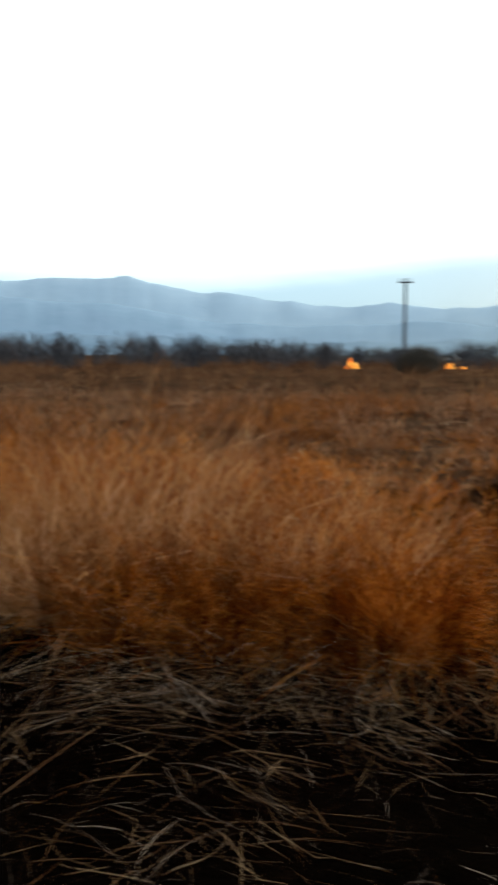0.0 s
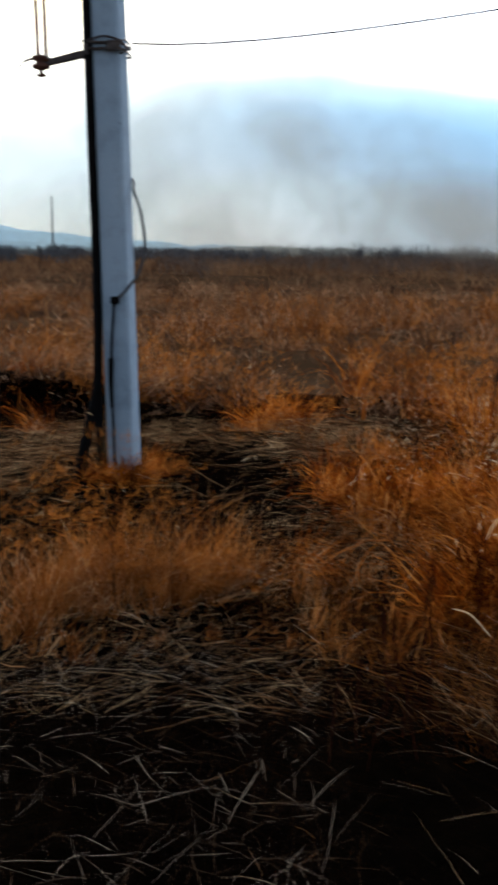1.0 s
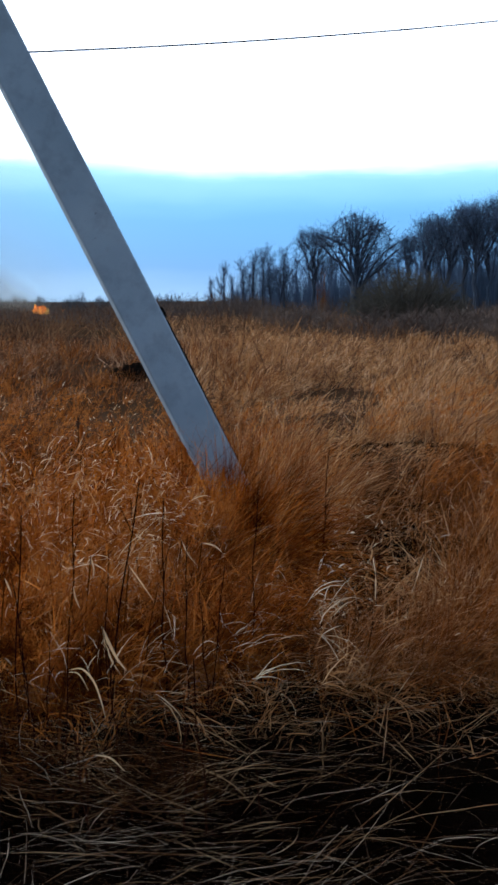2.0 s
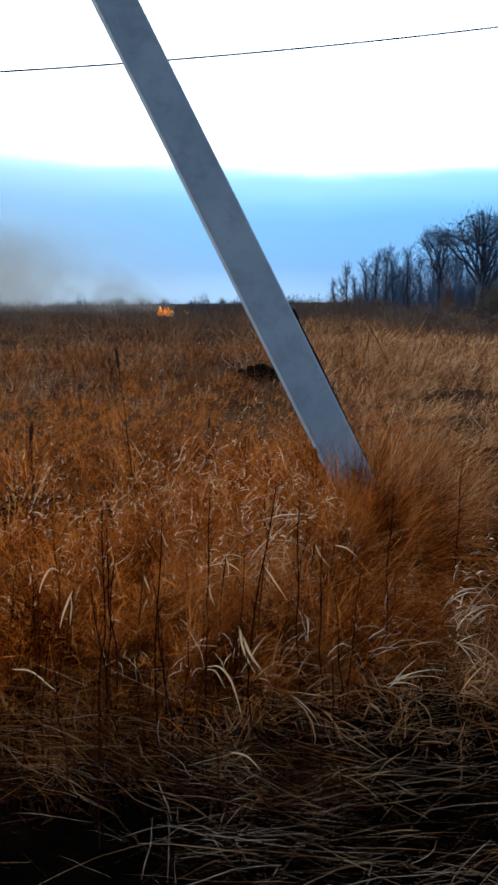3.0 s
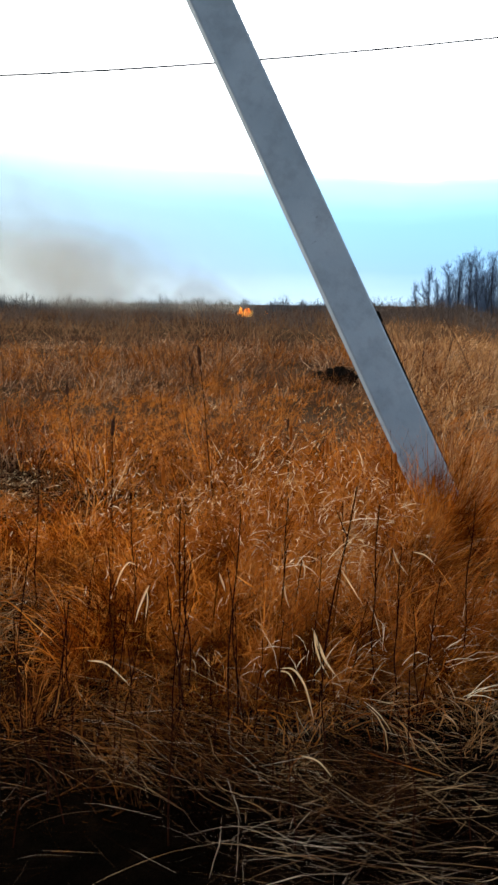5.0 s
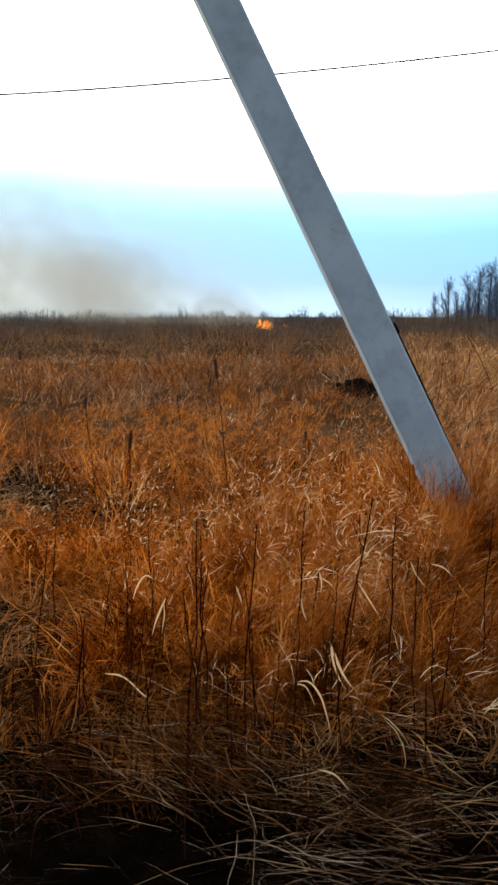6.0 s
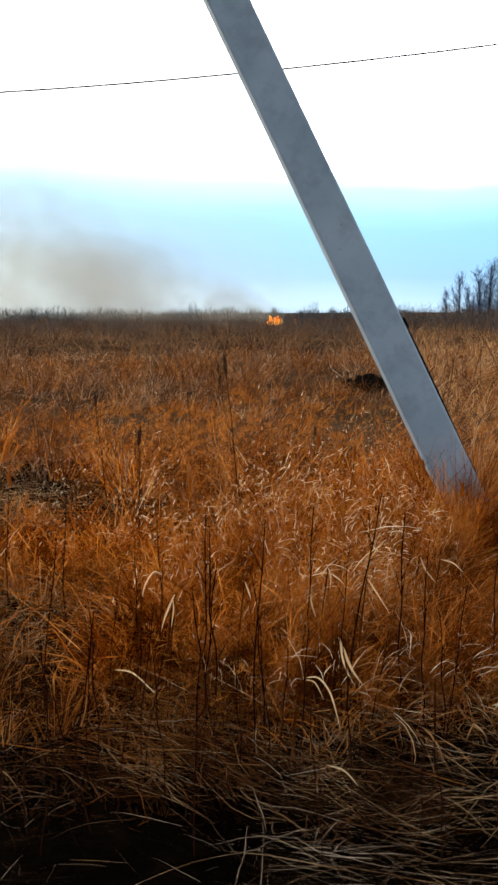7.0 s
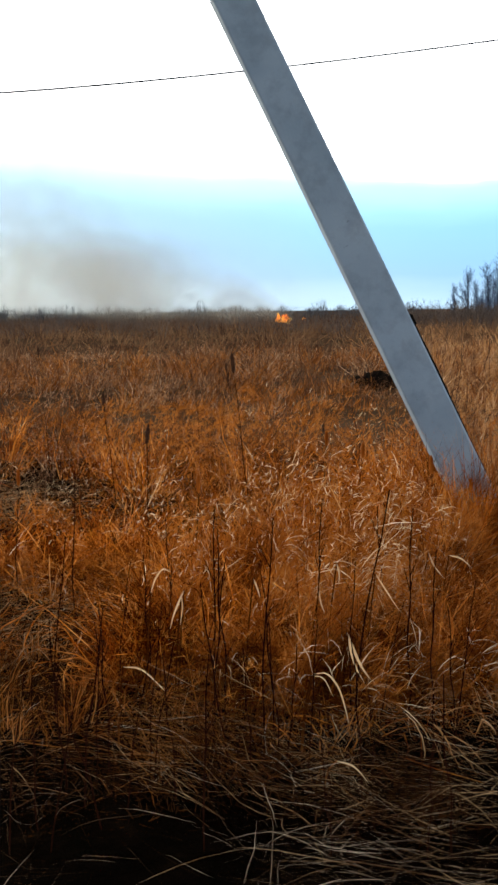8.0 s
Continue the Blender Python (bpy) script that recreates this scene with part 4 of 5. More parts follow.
# bearing, distance, half-width and half-depth of hollows with no standing grass
HOLLOWS = ((57.0, 4.2, 3.2, 0.5), (63.5, 5.3, 1.6, 0.3), (90.5, 6.8, 3.0, 0.5), (93.0, 4.2, 2.2, 0.35), (87.0, 14.0, 3.5, 1.0), (74.3, 16.5, 1.0, 0.7), (55.0, 9.3, 0.9, 0.5), (54.5, 7.6, 2.4, 0.8), (49.0, 9.0, 2.6, 0.9), (26.5, 7.75, 7.0, 0.8), (84.0, 10.5, 2.0, 0.8), (44.0, 7.4, 2.2, 0.5), (13.0, 9.0, 2.5, 0.7), (63.0, 12.0, 2.0, 0.8), (5.0, 5.6, 2.0, 0.35))
# bearing, distance, spread and size of the tallest tussocks
CRESTS = ((80.4, 4.85, 0.26, 1.3), (77.4, 5.1, 0.30, 1.25), (63.5, 4.0, 0.45, 1.1), (68.5, 4.2, 0.40, 1.05), (53.0, 5.2, 0.45, 1.0), (55.5, 4.8, 0.40, 1.0), (10.5, 4.5, 0.40, 1.15), (3.0, 4.8, 0.55, 1.1), (-6.0, 4.9, 0.6, 1.2), (58.0, 5.0, 0.45, 1.0), (73.0, 4.0, 0.35, 1.0), (46.6, 7.2, 0.35, 0.7), (60.5, 3.6, 0.35, 1.0), (66.0, 3.5, 0.40, 1.0), (71.0, 3.55, 0.40, 1.05), (76.5, 3.6, 0.40, 1.05), (68.5, 3.4, 0.35, 1.0), (73.5, 3.3, 0.35, 1.0), (79.0, 3.4, 0.35, 1.0), (70.8, 4.1, 0.3, 1.0), (82.3, 3.6, 0.3, 0.95), (79.7, 4.72, 0.16, 1.0), (80.5, 4.70, 0.16, 1.1), (81.3, 4.75, 0.16, 1.1), (80.8, 4.9, 0.2, 1.15), (36.0, 5.5, 0.10, 0.34), (37.2, 5.5, 0.10, 0.38), (38.5, 5.55, 0.10, 0.40), (39.6, 5.65, 0.12, 0.36))


def scatter(n, d0, d1, power=1.0, az0=AZ0, az1=AZ1):
    """Places over the field's sector between two distances, evenly by area for power 1."""
    d = np.sqrt(d0 ** 2 + (d1 ** 2 - d0 ** 2) * rng.random(n) ** power)
    az = np.radians(rng.uniform(az0, az1, n))
    return d * np.sin(az), d * np.cos(az)


def cover(x, y):
    """How thick and tall the standing grass is: none on the dark verge, thin round the pole and in hollows."""
    d, az = np.hypot(x, y), np.degrees(np.arctan2(x, y))
    edge = np.interp(az, [-20, -6, 4, 16, 30, 46, 52, 60, 65, 72, 84, 90, 99], [5.3, 5.0, 4.2, 3.6, 3.1, 3.3, 4.2, 3.75, 3.0, 2.75, 2.8, 3.15, 3.3]) + (value_noise(x, y, 1.1, 8) - 0.5) * 1.0 + (value_noise(x, y, 2.6, 28) - 0.5) * 0.7
    c = np.clip((d - edge) / 0.22, 0, 1)
    inside = np.clip((az - 15.5) / 2.5, 0, 1) * np.clip((53 - az) / 3, 0, 1) * np.clip((d - 4.05) / 0.3, 0, 1) * np.clip((7.4 + 1.3 * np.clip((az - 37) / 5, 0, 1) - d) / 0.35, 0, 1)
    c = c * (1 - 0.985 * inside)
    for ha, hd, wa, wd in HOLLOWS:
        c = c * (1 - (0.85 if hd < 7 else 0.97 if hd < 7.8 else 0.75) * np.clip(1.6 - 1.6 * (((az - ha) / wa) ** 2 + ((d - hd) / wd) ** 2), 0, 1))
    patchy = 0.3 * value_noise(x, y, 0.55, 9) + 0.7 * value_noise(x, y, 2.0, 19)
    low = 0.37 + 0.10 * np.clip((6.5 - d) / 1.5, 0, 1) * np.clip((az - 52) / 4, 0, 1)
    return c * np.clip((patchy - low) / 0.15, 0.02 + 0.35 * np.clip((d - 5.5) / 2, 0, 1), 1)


WIND = radians(165)


def dome(x, y):
    """Tussocks heave up half a metre apart, with low ground between."""
    return np.clip((value_noise(x, y, 2.0, 19) - 0.28) / 0.55, 0, 1)


def stature(x, y):
    """Low along the verge, rising inwards; the strip before the trampled patch is short."""
    d, az = np.hypot(x, y), np.degrees(np.arctan2(x, y))
    rising = np.interp(az, [55, 62, 84, 90], [0.45, 0.6, 0.6, 0.45])
    rising = rising + (1 - rising) * np.clip((d - 2.9) / 1.1, 0, 1)
    rising = rising * (1 + 0.35 * np.clip((d - 4.2) / 0.8, 0, 1) * np.clip((9 - d) / 2, 0, 1) * np.clip((az - 58) / 6, 0, 1))
    rising = rising * (1 - 0.45 * np.clip((az - 49) / 2, 0, 1) * np.clip((58.5 - az) / 2, 0, 1) * np.clip((d - 4.5) / 0.4, 0, 1) * np.clip((7.6 - d) / 0.4, 0, 1))
    return rising * (1 - 0.25 * np.clip((az - 14) / 5, 0, 1) * np.clip((51 - az) / 5, 0, 1) * np.clip((4.3 - d) / 0.4, 0, 1))


def standing(name, n, d0, d1, tuft, high, width, segments, mat, label, fine=1.0, power=1.0, spread=0.12, wild=0.5, wind=0.3, sag=0.9, floor=0.0, crests=False, shared=0.9, az0=AZ0, az1=AZ1):
    """Tussocks of standing grass; wild is how tangled they are, sag how far the blades arch over."""
    tx, ty = scatter(max(40, int(n / tuft * 2.2)), d0, d1, power, az0, az1)
    c = np.maximum(cover(tx, ty), floor)
    if mat is M_ORANGE or (mat is M_TAN and d1 > 20):
        # the orange kind gives way to pale grass on one side
        c = c * (1 - 0.82 * np.clip((np.degrees(np.arctan2(tx, ty)) - 81.5) / 4, 0, 1))
    if mat is M_ORANGE:
        # duller and thinner before the trampled patch
        taz = np.degrees(np.arctan2(tx, ty))
        c = c * (1 - 0.55 * np.clip((taz - 18) / 4, 0, 1) * np.clip((51 - taz) / 4, 0, 1))
    keep = rng.random(len(tx)) < c
    tx, ty, c = tx[keep], ty[keep], c[keep]
    size = rng.uniform(0.4, 1.2, len(tx)) ** 1.2 * (0.45 + 0.55 * c) * (0.14 + 0.4 * value_noise(tx, ty, 0.6, 10) + 0.85 * dome(tx, ty) ** 1.3) * stature(tx, ty)
    if crests:
        for ca, cd, cs, ck in CRESTS:
            cs = cs if cs < 0.2 else cs * 0.6
            m = max(4, int(26 * cs / 0.4))
            px, py, _ = polar(ca, cd)
            tx = np.concatenate([tx, px + rng.normal(0, cs * 0.55, m)])
            ty = np.concatenate([ty, py + rng.normal(0, cs * 0.55, m)])
            size = np.concatenate([size, ck * rng.uniform(0.7, 1.05, m) * stature(tx[-m:], ty[-m:])])
    way = WIND + rng.normal(0, shared, len(tx))
    k = rng.choice(len(tx), n, p=size / size.sum())
    d = np.hypot(tx[k], ty[k])
    off = rng.normal(0, 1, (n, 2)) * spread * (np.sqrt(size[k]) * (1 + d / 30))[:, None]
    x, y = tx[k] + off[:, 0], ty[k] + off[:, 1]
    base = np.stack([x, y, ground_height(x, y) - 0.01], axis=1)
    outward = np.arctan2(off[:, 0], off[:, 1])
    pull = np.minimum(np.hypot(off[:, 0], off[:, 1]) / (spread * 1.5), 1.3)
    vx = np.sin(outward) * pull * 0.5 + np.sin(way[k]) * wind + rng.normal(0, wild, n)
    vy = np.cos(outward) * pull * 0.5 + np.cos(way[k]) * wind + rng.normal(0, wild, n)
    up = math.pi / 2 - np.clip(np.hypot(vx, vy) * 0.7, 0.03, 1.35)
    length = high * np.minimum(size[k] * rng.uniform(0.4, 1.2, n), 1.35)
    w = width * rng.uniform(0.6, 1.5, n) * np.maximum(1.0, d / d0) ** fine
    return strips(name, base, length, up, np.arctan2(vx, vy), np.abs(rng.normal(sag, 0.5, n)), rng.normal(0, 0.9, n), w, segments, mat, label, wander=0.28 if segments > 3 else 0.18)


def tussock(az, dist, n, high, label, width=0.0028, mat=M_ORANGE):
    """One full tussock: fine blades that fan out from its foot and nod at the tip."""
    x, y, _ = polar(az, dist)
    off = rng.normal(0, 0.085, (n, 2))
    base = np.stack([x + off[:, 0], y + off[:, 1], ground_height(x + off[:, 0], y + off[:, 1]) - 0.01], axis=1)
    lean = off * 3.2 + rng.normal(0, 0.16, (n, 2)) + np.array([[math.sin(WIND), math.cos(WIND)]]) * 0.22
    return strips("grass_tussock", base, high * rng.uniform(0.45, 1.15, n), math.pi / 2 - np.clip(np.hypot(lean[:, 0], lean[:, 1]), 0.02, 1.2), np.arctan2(lean[:, 0], lean[:, 1]), np.abs(rng.normal(0.9, 0.4, n)), rng.normal(0, 0.8, n), width * rng.uniform(0.6, 1.4, n), 3, mat, label, wander=0.24)


def plumes(name, n, hairs, d0, d1, mat, label):
    """Feathery seed plumes: fine hairs round the drooping tops of grass stems."""
    x, y = scatter(n * 7, d0, d1, 1.3)
    keep = rng.random(len(x)) < cover(x, y) * np.clip((value_noise(x, y, 1.3, 12) - 0.52) * 6, 0, 1)
    x, y = x[keep][:n], y[keep][:n]
    for ca, cd, cs, ck in CRESTS:
        if ck < 0.5:
            continue
        px, py, _ = polar(ca, cd)
        x, y = np.concatenate([x, px + rng.normal(0, cs * 0.6, 60)]), np.concatenate([y, py + rng.normal(0, cs * 0.6, 60)])
    n = len(x)
    high = rng.uniform(0.25, 0.56, n) * (0.25 + 0.25 * value_noise(x, y, 0.6, 10) + 0.75 * dome(x, y)) * stature(x, y)
    way = WIND + rng.normal(0, 0.9, n)
    f = rng.random((n, hairs))
    long = rng.uniform(0.09, 0.22, n)[:, None] * f
    hx = x[:, None] + np.sin(way)[:, None] * long * 0.7
    hy = y[:, None] + np.cos(way)[:, None] * long * 0.7
    hz = (ground_height(x, y) + high)[:, None] + long * (0.85 - 0.5 * f)
    base = np.stack([hx, hy, hz], axis=2).reshape(-1, 3)
    m = n * hairs
    d = np.hypot(base[:, 0], base[:, 1])
    return strips(name, base, rng.uniform(0.015, 0.05, m) * (1 + d / 20), rng.uniform(-0.2, 1.4, m), np.repeat(way, hairs) + rng.normal(0, 1.0, m), np.zeros(m), np.zeros(m), rng.uniform(0.0012, 0.0022, m) * np.maximum(1, d / 5), 1, mat, label, tip=0.3)


def lying(name, n, d0, d1, mat, label, lift, lengths, width, segments, power=1.0, swirl=5.0, mess=0.7, bare=False, az0=AZ0, az1=AZ1, clotted=1.0, kink=0.5):
    """Flattened straw: long thin strands that sag over one another, swept into drifts."""
    x, y = scatter(n, d0, d1, power, az0, az1)
    drift = value_noise(x, y, 1.6, 15)
    keep = rng.random(n) < 0.04 + 1.25 * drift ** clotted
    if az0 != AZ0:
        # the patch thins out at its ends
        az = np.degrees(np.arctan2(x, y))
        keep &= rng.random(n) < np.clip((az - az0) / 7, 0, 1) * np.clip((az1 - az) / 7, 0, 1)
    if bare:
        # straw lies thinner along some bearings of the verge
        keep &= rng.random(n) < np.interp(np.degrees(np.arctan2(x, y)), [-18, 3, 8, 17, 22, 30, 46, 52, 63, 69], [0.8, 0.8, 0.6, 0.6, 0.8, 0.9, 0.9, 0.5, 0.5, 1.0])
    x, y, drift = x[keep], y[keep], drift[keep]
    n = len(x)
    length = rng.uniform(*lengths, n)
    # swept crosswise along the verge
    way = np.arctan2(x, y) + math.pi / 2 + (value_noise(x, y, 0.8, 14) - 0.5) * swirl + rng.normal(0, mess, n) + math.pi * (rng.random(n) < 0.5)
    back = length * 0.45
    bx, by = x - np.sin(way) * back, y - np.cos(way) * back
    base = np.stack([bx, by, ground_height(bx, by) + 0.005 + rng.random(n) ** 2 * lift * (0.3 + drift)], axis=1)
    return strips(name, base, length, rng.normal(0.10, 0.20, n), way, rng.uniform(0.0, 0.5, n), rng.normal(0, 0.35, n), width * rng.uniform(0.5, 1.5, n), segments, mat, label, "straw", 0.08, 0.08, kink, 0.15)


def leaves(name, n, d0, d1, power, size, wide, label, az0=AZ0, az1=AZ1, low=0.16, mat=M_PALE):
    """Narrow bleached leaves that stand out of the grass, pointed at both ends, drooping at the tip."""
    x, y = scatter(n * 3, d0, d1, power, az0, az1)
    keep = rng.random(len(x)) < cover(x, y) * np.clip((value_noise(x, y, 0.9, 17) - 0.15) * 2, 0.25, 1) * (1 - 0.6 * np.clip((np.degrees(np.arctan2(x, y)) - 83) / 4, 0, 1))
    x, y = x[keep][:n], y[keep][:n]
    n = len(x)
    d = np.hypot(x, y)
    base = np.stack([x, y, ground_height(x, y) + rng.uniform(low, 0.52, n) * (0.35 + 1.1 * dome(x, y)) * stature(x, y) ** 0.7], axis=1)
    return strips(name, base, rng.uniform(*size, n), rng.uniform(-0.5, 1.4, n), WIND + rng.normal(0, 1.2, n), np.abs(rng.normal(0.5, 0.6, n)), rng.normal(0, 0.4, n), rng.uniform(*wide, n) * np.maximum(1, d / 6), 3, mat, label, tip=0.04, wander=0.12, foot=0.25)


def sprays(name, n, d0, d1, az0, az1, label, thick=0.0, mat=M_PALE):
    """Tufts of long bleached leaves that spring from one stem and hang over to leeward."""
    x, y = scatter(n * 4, d0, d1, 1.0, az0, az1)
    keep = rng.random(len(x)) < np.maximum(cover(x, y), thick) * np.clip((value_noise(x, y, 1.1, 23) - 0.3) * 3, 0.1 + thick, 1)
    x, y = x[keep][:n], y[keep][:n]
    n, blades = len(x), 7
    high = rng.uniform(0.24, 0.50, n) * np.maximum(0.5 + 0.7 * dome(x, y), 0.4 + thick) * stature(x, y) ** 0.6
    k = np.repeat(np.arange(n), blades)
    m = len(k)
    base = np.stack([x[k] + rng.normal(0, 0.02, m), y[k] + rng.normal(0, 0.02, m), (ground_height(x, y) + high)[k] + rng.uniform(-0.09, 0.03, m)], axis=1)
    way = (WIND + rng.normal(0, 0.8, n))[k] + rng.normal(0, 0.45, m)
    return strips(name, base, rng.uniform(0.07, 0.24, m), rng.uniform(-0.3, 1.2, m), way, rng.uniform(0.5, 1.7, m), rng.normal(0, 0.3, m), rng.uniform(0.0022, 0.0052, m), 4, mat, label, tip=0.04, wander=0.08, foot=0.25)


# this low layer is coloured dark to give the shade beneath the tussocks
standing("thatch", 26000, 2.6, 9, 25, 0.24, 0.0022, 2, M_SHADE_THATCH, "low tangle of dead grass, coloured dark for the shade under tussocks", fine=0.6, power=1.3, spread=0.2, wild=1.0, wind=0.1, sag=0.8, floor=0.06)
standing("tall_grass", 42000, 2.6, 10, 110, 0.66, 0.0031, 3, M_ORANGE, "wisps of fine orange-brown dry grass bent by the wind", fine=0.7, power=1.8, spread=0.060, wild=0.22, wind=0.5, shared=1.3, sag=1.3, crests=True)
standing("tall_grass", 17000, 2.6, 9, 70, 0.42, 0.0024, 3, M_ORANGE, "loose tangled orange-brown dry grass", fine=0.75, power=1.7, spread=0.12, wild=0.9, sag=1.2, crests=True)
standing("tan_grass", 3000, 2.7, 10, 14, 0.56, 0.0019, 4, M_TAN, "long pale tan grass arching over the orange tussocks", fine=0.7, power=1.6, spread=0.06, wild=0.4, wind=0.7, sag=1.7, shared=1.2)
standing("tall_grass", 3800, 3.05, 3.9, 26, 0.50, 0.0028, 3, M_TAN, "short rusty grass upright along the verge", fine=0.5, spread=0.045, wild=0.18, wind=0.25, sag=0.4, floor=0.42, az0=30, az1=57)
standing("tan_grass", 900, 3.05, 3.9, 20, 0.46, 0.0022, 3, M_GOLD, "short pale grass among the rusty tufts by the verge", fine=0.5, spread=0.06, wild=0.4, wind=0.4, sag=0.9, floor=0.3, az0=26, az1=58)
plumes("grass_plumes", 4600, 16, 2.9, 10, M_PLUME, "feathery orange seed plumes of dry grass")
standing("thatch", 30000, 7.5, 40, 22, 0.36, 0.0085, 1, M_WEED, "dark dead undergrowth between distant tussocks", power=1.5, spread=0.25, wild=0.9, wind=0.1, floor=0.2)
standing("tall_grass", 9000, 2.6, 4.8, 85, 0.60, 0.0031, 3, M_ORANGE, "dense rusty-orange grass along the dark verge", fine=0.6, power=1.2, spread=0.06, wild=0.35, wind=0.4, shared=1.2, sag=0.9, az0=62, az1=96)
standing("tall_grass", 34000, 6.0, 27, 28, 0.64, 0.0036, 2, M_TAN, "rust-brown dry grass further out in the field", power=1.5, spread=0.09, wild=0.3, wind=0.3, shared=1.2)
standing("tan_grass", 52000, 5.8, 34, 24, 0.56, 0.0036, 2, M_BEIGE, "pale tan dry grass among the rust-brown tussocks", power=1.5, spread=0.10, wild=0.4, wind=0.4, shared=1.2, sag=1.0)
standing("tan_grass", 10000, 3.3, 7.5, 60, 0.66, 0.0024, 4, M_TAN, "rust-tan wind-combed grass beside the dark verge", fine=0.7, power=1.3, spread=0.07, wild=0.3, wind=0.8, shared=0.5, sag=1.1, az0=80, az1=99.5)
standing("tan_grass", 4000, 2.65, 4.2, 18, 0.72, 0.0016, 4, M_TAN, "long pale blades arching over the dark verge", fine=0.6, power=1.2, spread=0.07, wild=0.4, wind=0.8, sag=1.9, shared=1.0, az0=64, az1=90)
standing("tan_grass", 3800, 2.85, 5.0, 24, 0.66, 0.0018, 4, M_GOLD, "pale straw-coloured grass leaning over the dark verge", fine=0.6, power=1.2, spread=0.07, wild=0.4, wind=0.9, shared=0.8, sag=1.6, floor=0.15, az0=76, az1=99)
standing("tan_grass", 36000, 4.4, 34, 26, 0.56, 0.0034, 2, M_GOLD, "wind-combed pale grass beyond the leaning brace", power=1.6, spread=0.10, wild=0.2, wind=0.9, shared=0.5, sag=1.0, az0=78, az1=99)
standing("far_grass", 12000, 26, 120, 20, 0.85, 0.014, 1, M_GOLD, "pale dry grass reaching out to the grove", power=1.4, spread=0.25, wild=0.35, az0=75, az1=102)
standing("far_grass", 60000, 20, 160, 20, 0.95, 0.019, 1, M_FIELD, "brown dry grass in the far field", power=1.5, spread=0.25, wild=0.35)
standing("far_grass", 11000, 140, 700, 10, 1.2, 0.10, 1, M_FIELD, "brown dry grass at the far end of the field", power=1.4, spread=0.5)
standing("withered_weeds", 17000, 9, 150, 6, 1.1, 0.0066, 2, M_WEED, "dark withered weeds standing in the far field", power=1.6, spread=0.12, wild=0.2, wind=0.12, sag=0.15, fine=0.9)
standing("withered_weeds", 3000, 6, 20, 5, 0.95, 0.0036, 2, M_WEED, "thin brown weeds upright in the middle of the field", power=1.5, spread=0.10, wild=0.15, wind=0.1, sag=0.15, fine=0.7)
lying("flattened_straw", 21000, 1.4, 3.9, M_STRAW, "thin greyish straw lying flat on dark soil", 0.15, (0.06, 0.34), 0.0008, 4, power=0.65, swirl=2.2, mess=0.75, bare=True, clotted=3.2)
lying("straw_drift", 1800, 3.9, 5.8, M_MAT, "pale straw slumped in long arcs over the verge", 0.34, (0.2, 0.65), 0.0017, 5, swirl=3.0, mess=0.5, az0=-22, az1=10, clotted=2.5)
# dark stems put the shade along the front of the tall grass into colour
standing("thatch", 15000, 2.45, 3.9, 40, 0.34, 0.0024, 2, M_SHADE_THATCH, "stems coloured dark for the shade at the foot of the tall grass", fine=0.5, spread=0.10, wild=0.6, wind=0.2, sag=0.7, floor=0.35, az0=44, az1=80)
lying("straw_drift", 240, 1.5, 3.7, M_PALE, "long bleached strands on top of the flattened straw", 0.20, (0.12, 0.45), 0.0009, 6, swirl=2.0, mess=0.4, bare=True)
lying("straw_drift", 4200, 2.4, 5.5, M_STRAW, "loose grey straw fallen over the verge", 0.24, (0.12, 0.5), 0.0011, 5, swirl=4.0, mess=0.9, az0=-20, az1=9, clotted=1.5)
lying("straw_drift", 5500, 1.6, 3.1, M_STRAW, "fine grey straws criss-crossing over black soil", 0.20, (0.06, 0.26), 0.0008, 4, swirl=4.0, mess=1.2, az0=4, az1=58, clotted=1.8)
lying("straw_drift", 3000, 1.9, 4.4, M_MAT, "pale straw in loose swept bundles on the verge", 0.26, (0.12, 0.45), 0.0013, 5, swirl=3.5, mess=0.7, az0=-22, az1=16, clotted=2.2)
lying("straw_drift", 1900, 2.6, 3.3, M_TAN, "rust-tan straw swept in thick bundles on the verge", 0.26, (0.12, 0.42), 0.0013, 5, swirl=2.0, mess=0.45, az0=52, az1=82, clotted=2.5)
lying("straw_drift", 1200, 2.4, 3.3, M_MAT, "pale straw swept in thick bundles on the verge", 0.30, (0.12, 0.42), 0.0011, 5, swirl=2.0, mess=0.45, az0=52, az1=82, clotted=2.5)
lying("straw_drift", 1100, 2.3, 3.3, M_MAT, "pale straw combed over the edge of the verge", 0.30, (0.15, 0.45), 0.0011, 5, swirl=2.0, mess=0.45, az0=68, az1=91, clotted=2.0)
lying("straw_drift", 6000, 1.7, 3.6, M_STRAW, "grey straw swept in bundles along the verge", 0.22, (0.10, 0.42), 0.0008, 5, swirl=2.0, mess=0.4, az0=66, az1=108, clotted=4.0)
lying("straw_drift", 1100, 1.9, 3.1, M_MAT, "pale combed straw in a thick bundle on the verge", 0.22, (0.2, 0.6), 0.0010, 5, swirl=1.2, mess=0.2, az0=68, az1=106, clotted=5.0)
lying("straw_drift", 3000, 2.1, 3.7, M_STRAW, "swept bundles of tan straw along the verge", 0.24, (0.10, 0.36), 0.0009, 5, power=0.7, swirl=1.6, mess=0.3, az0=55, az1=95, clotted=3.0)
lying("flattened_straw", 22000, 3.6, 7.3, M_MAT, "trampled straw matted round the concrete pole", 0.14, (0.10, 0.38), 0.0024, 3, swirl=3.4, mess=0.8, az0=11, az1=61, clotted=1.4, kink=0.2)
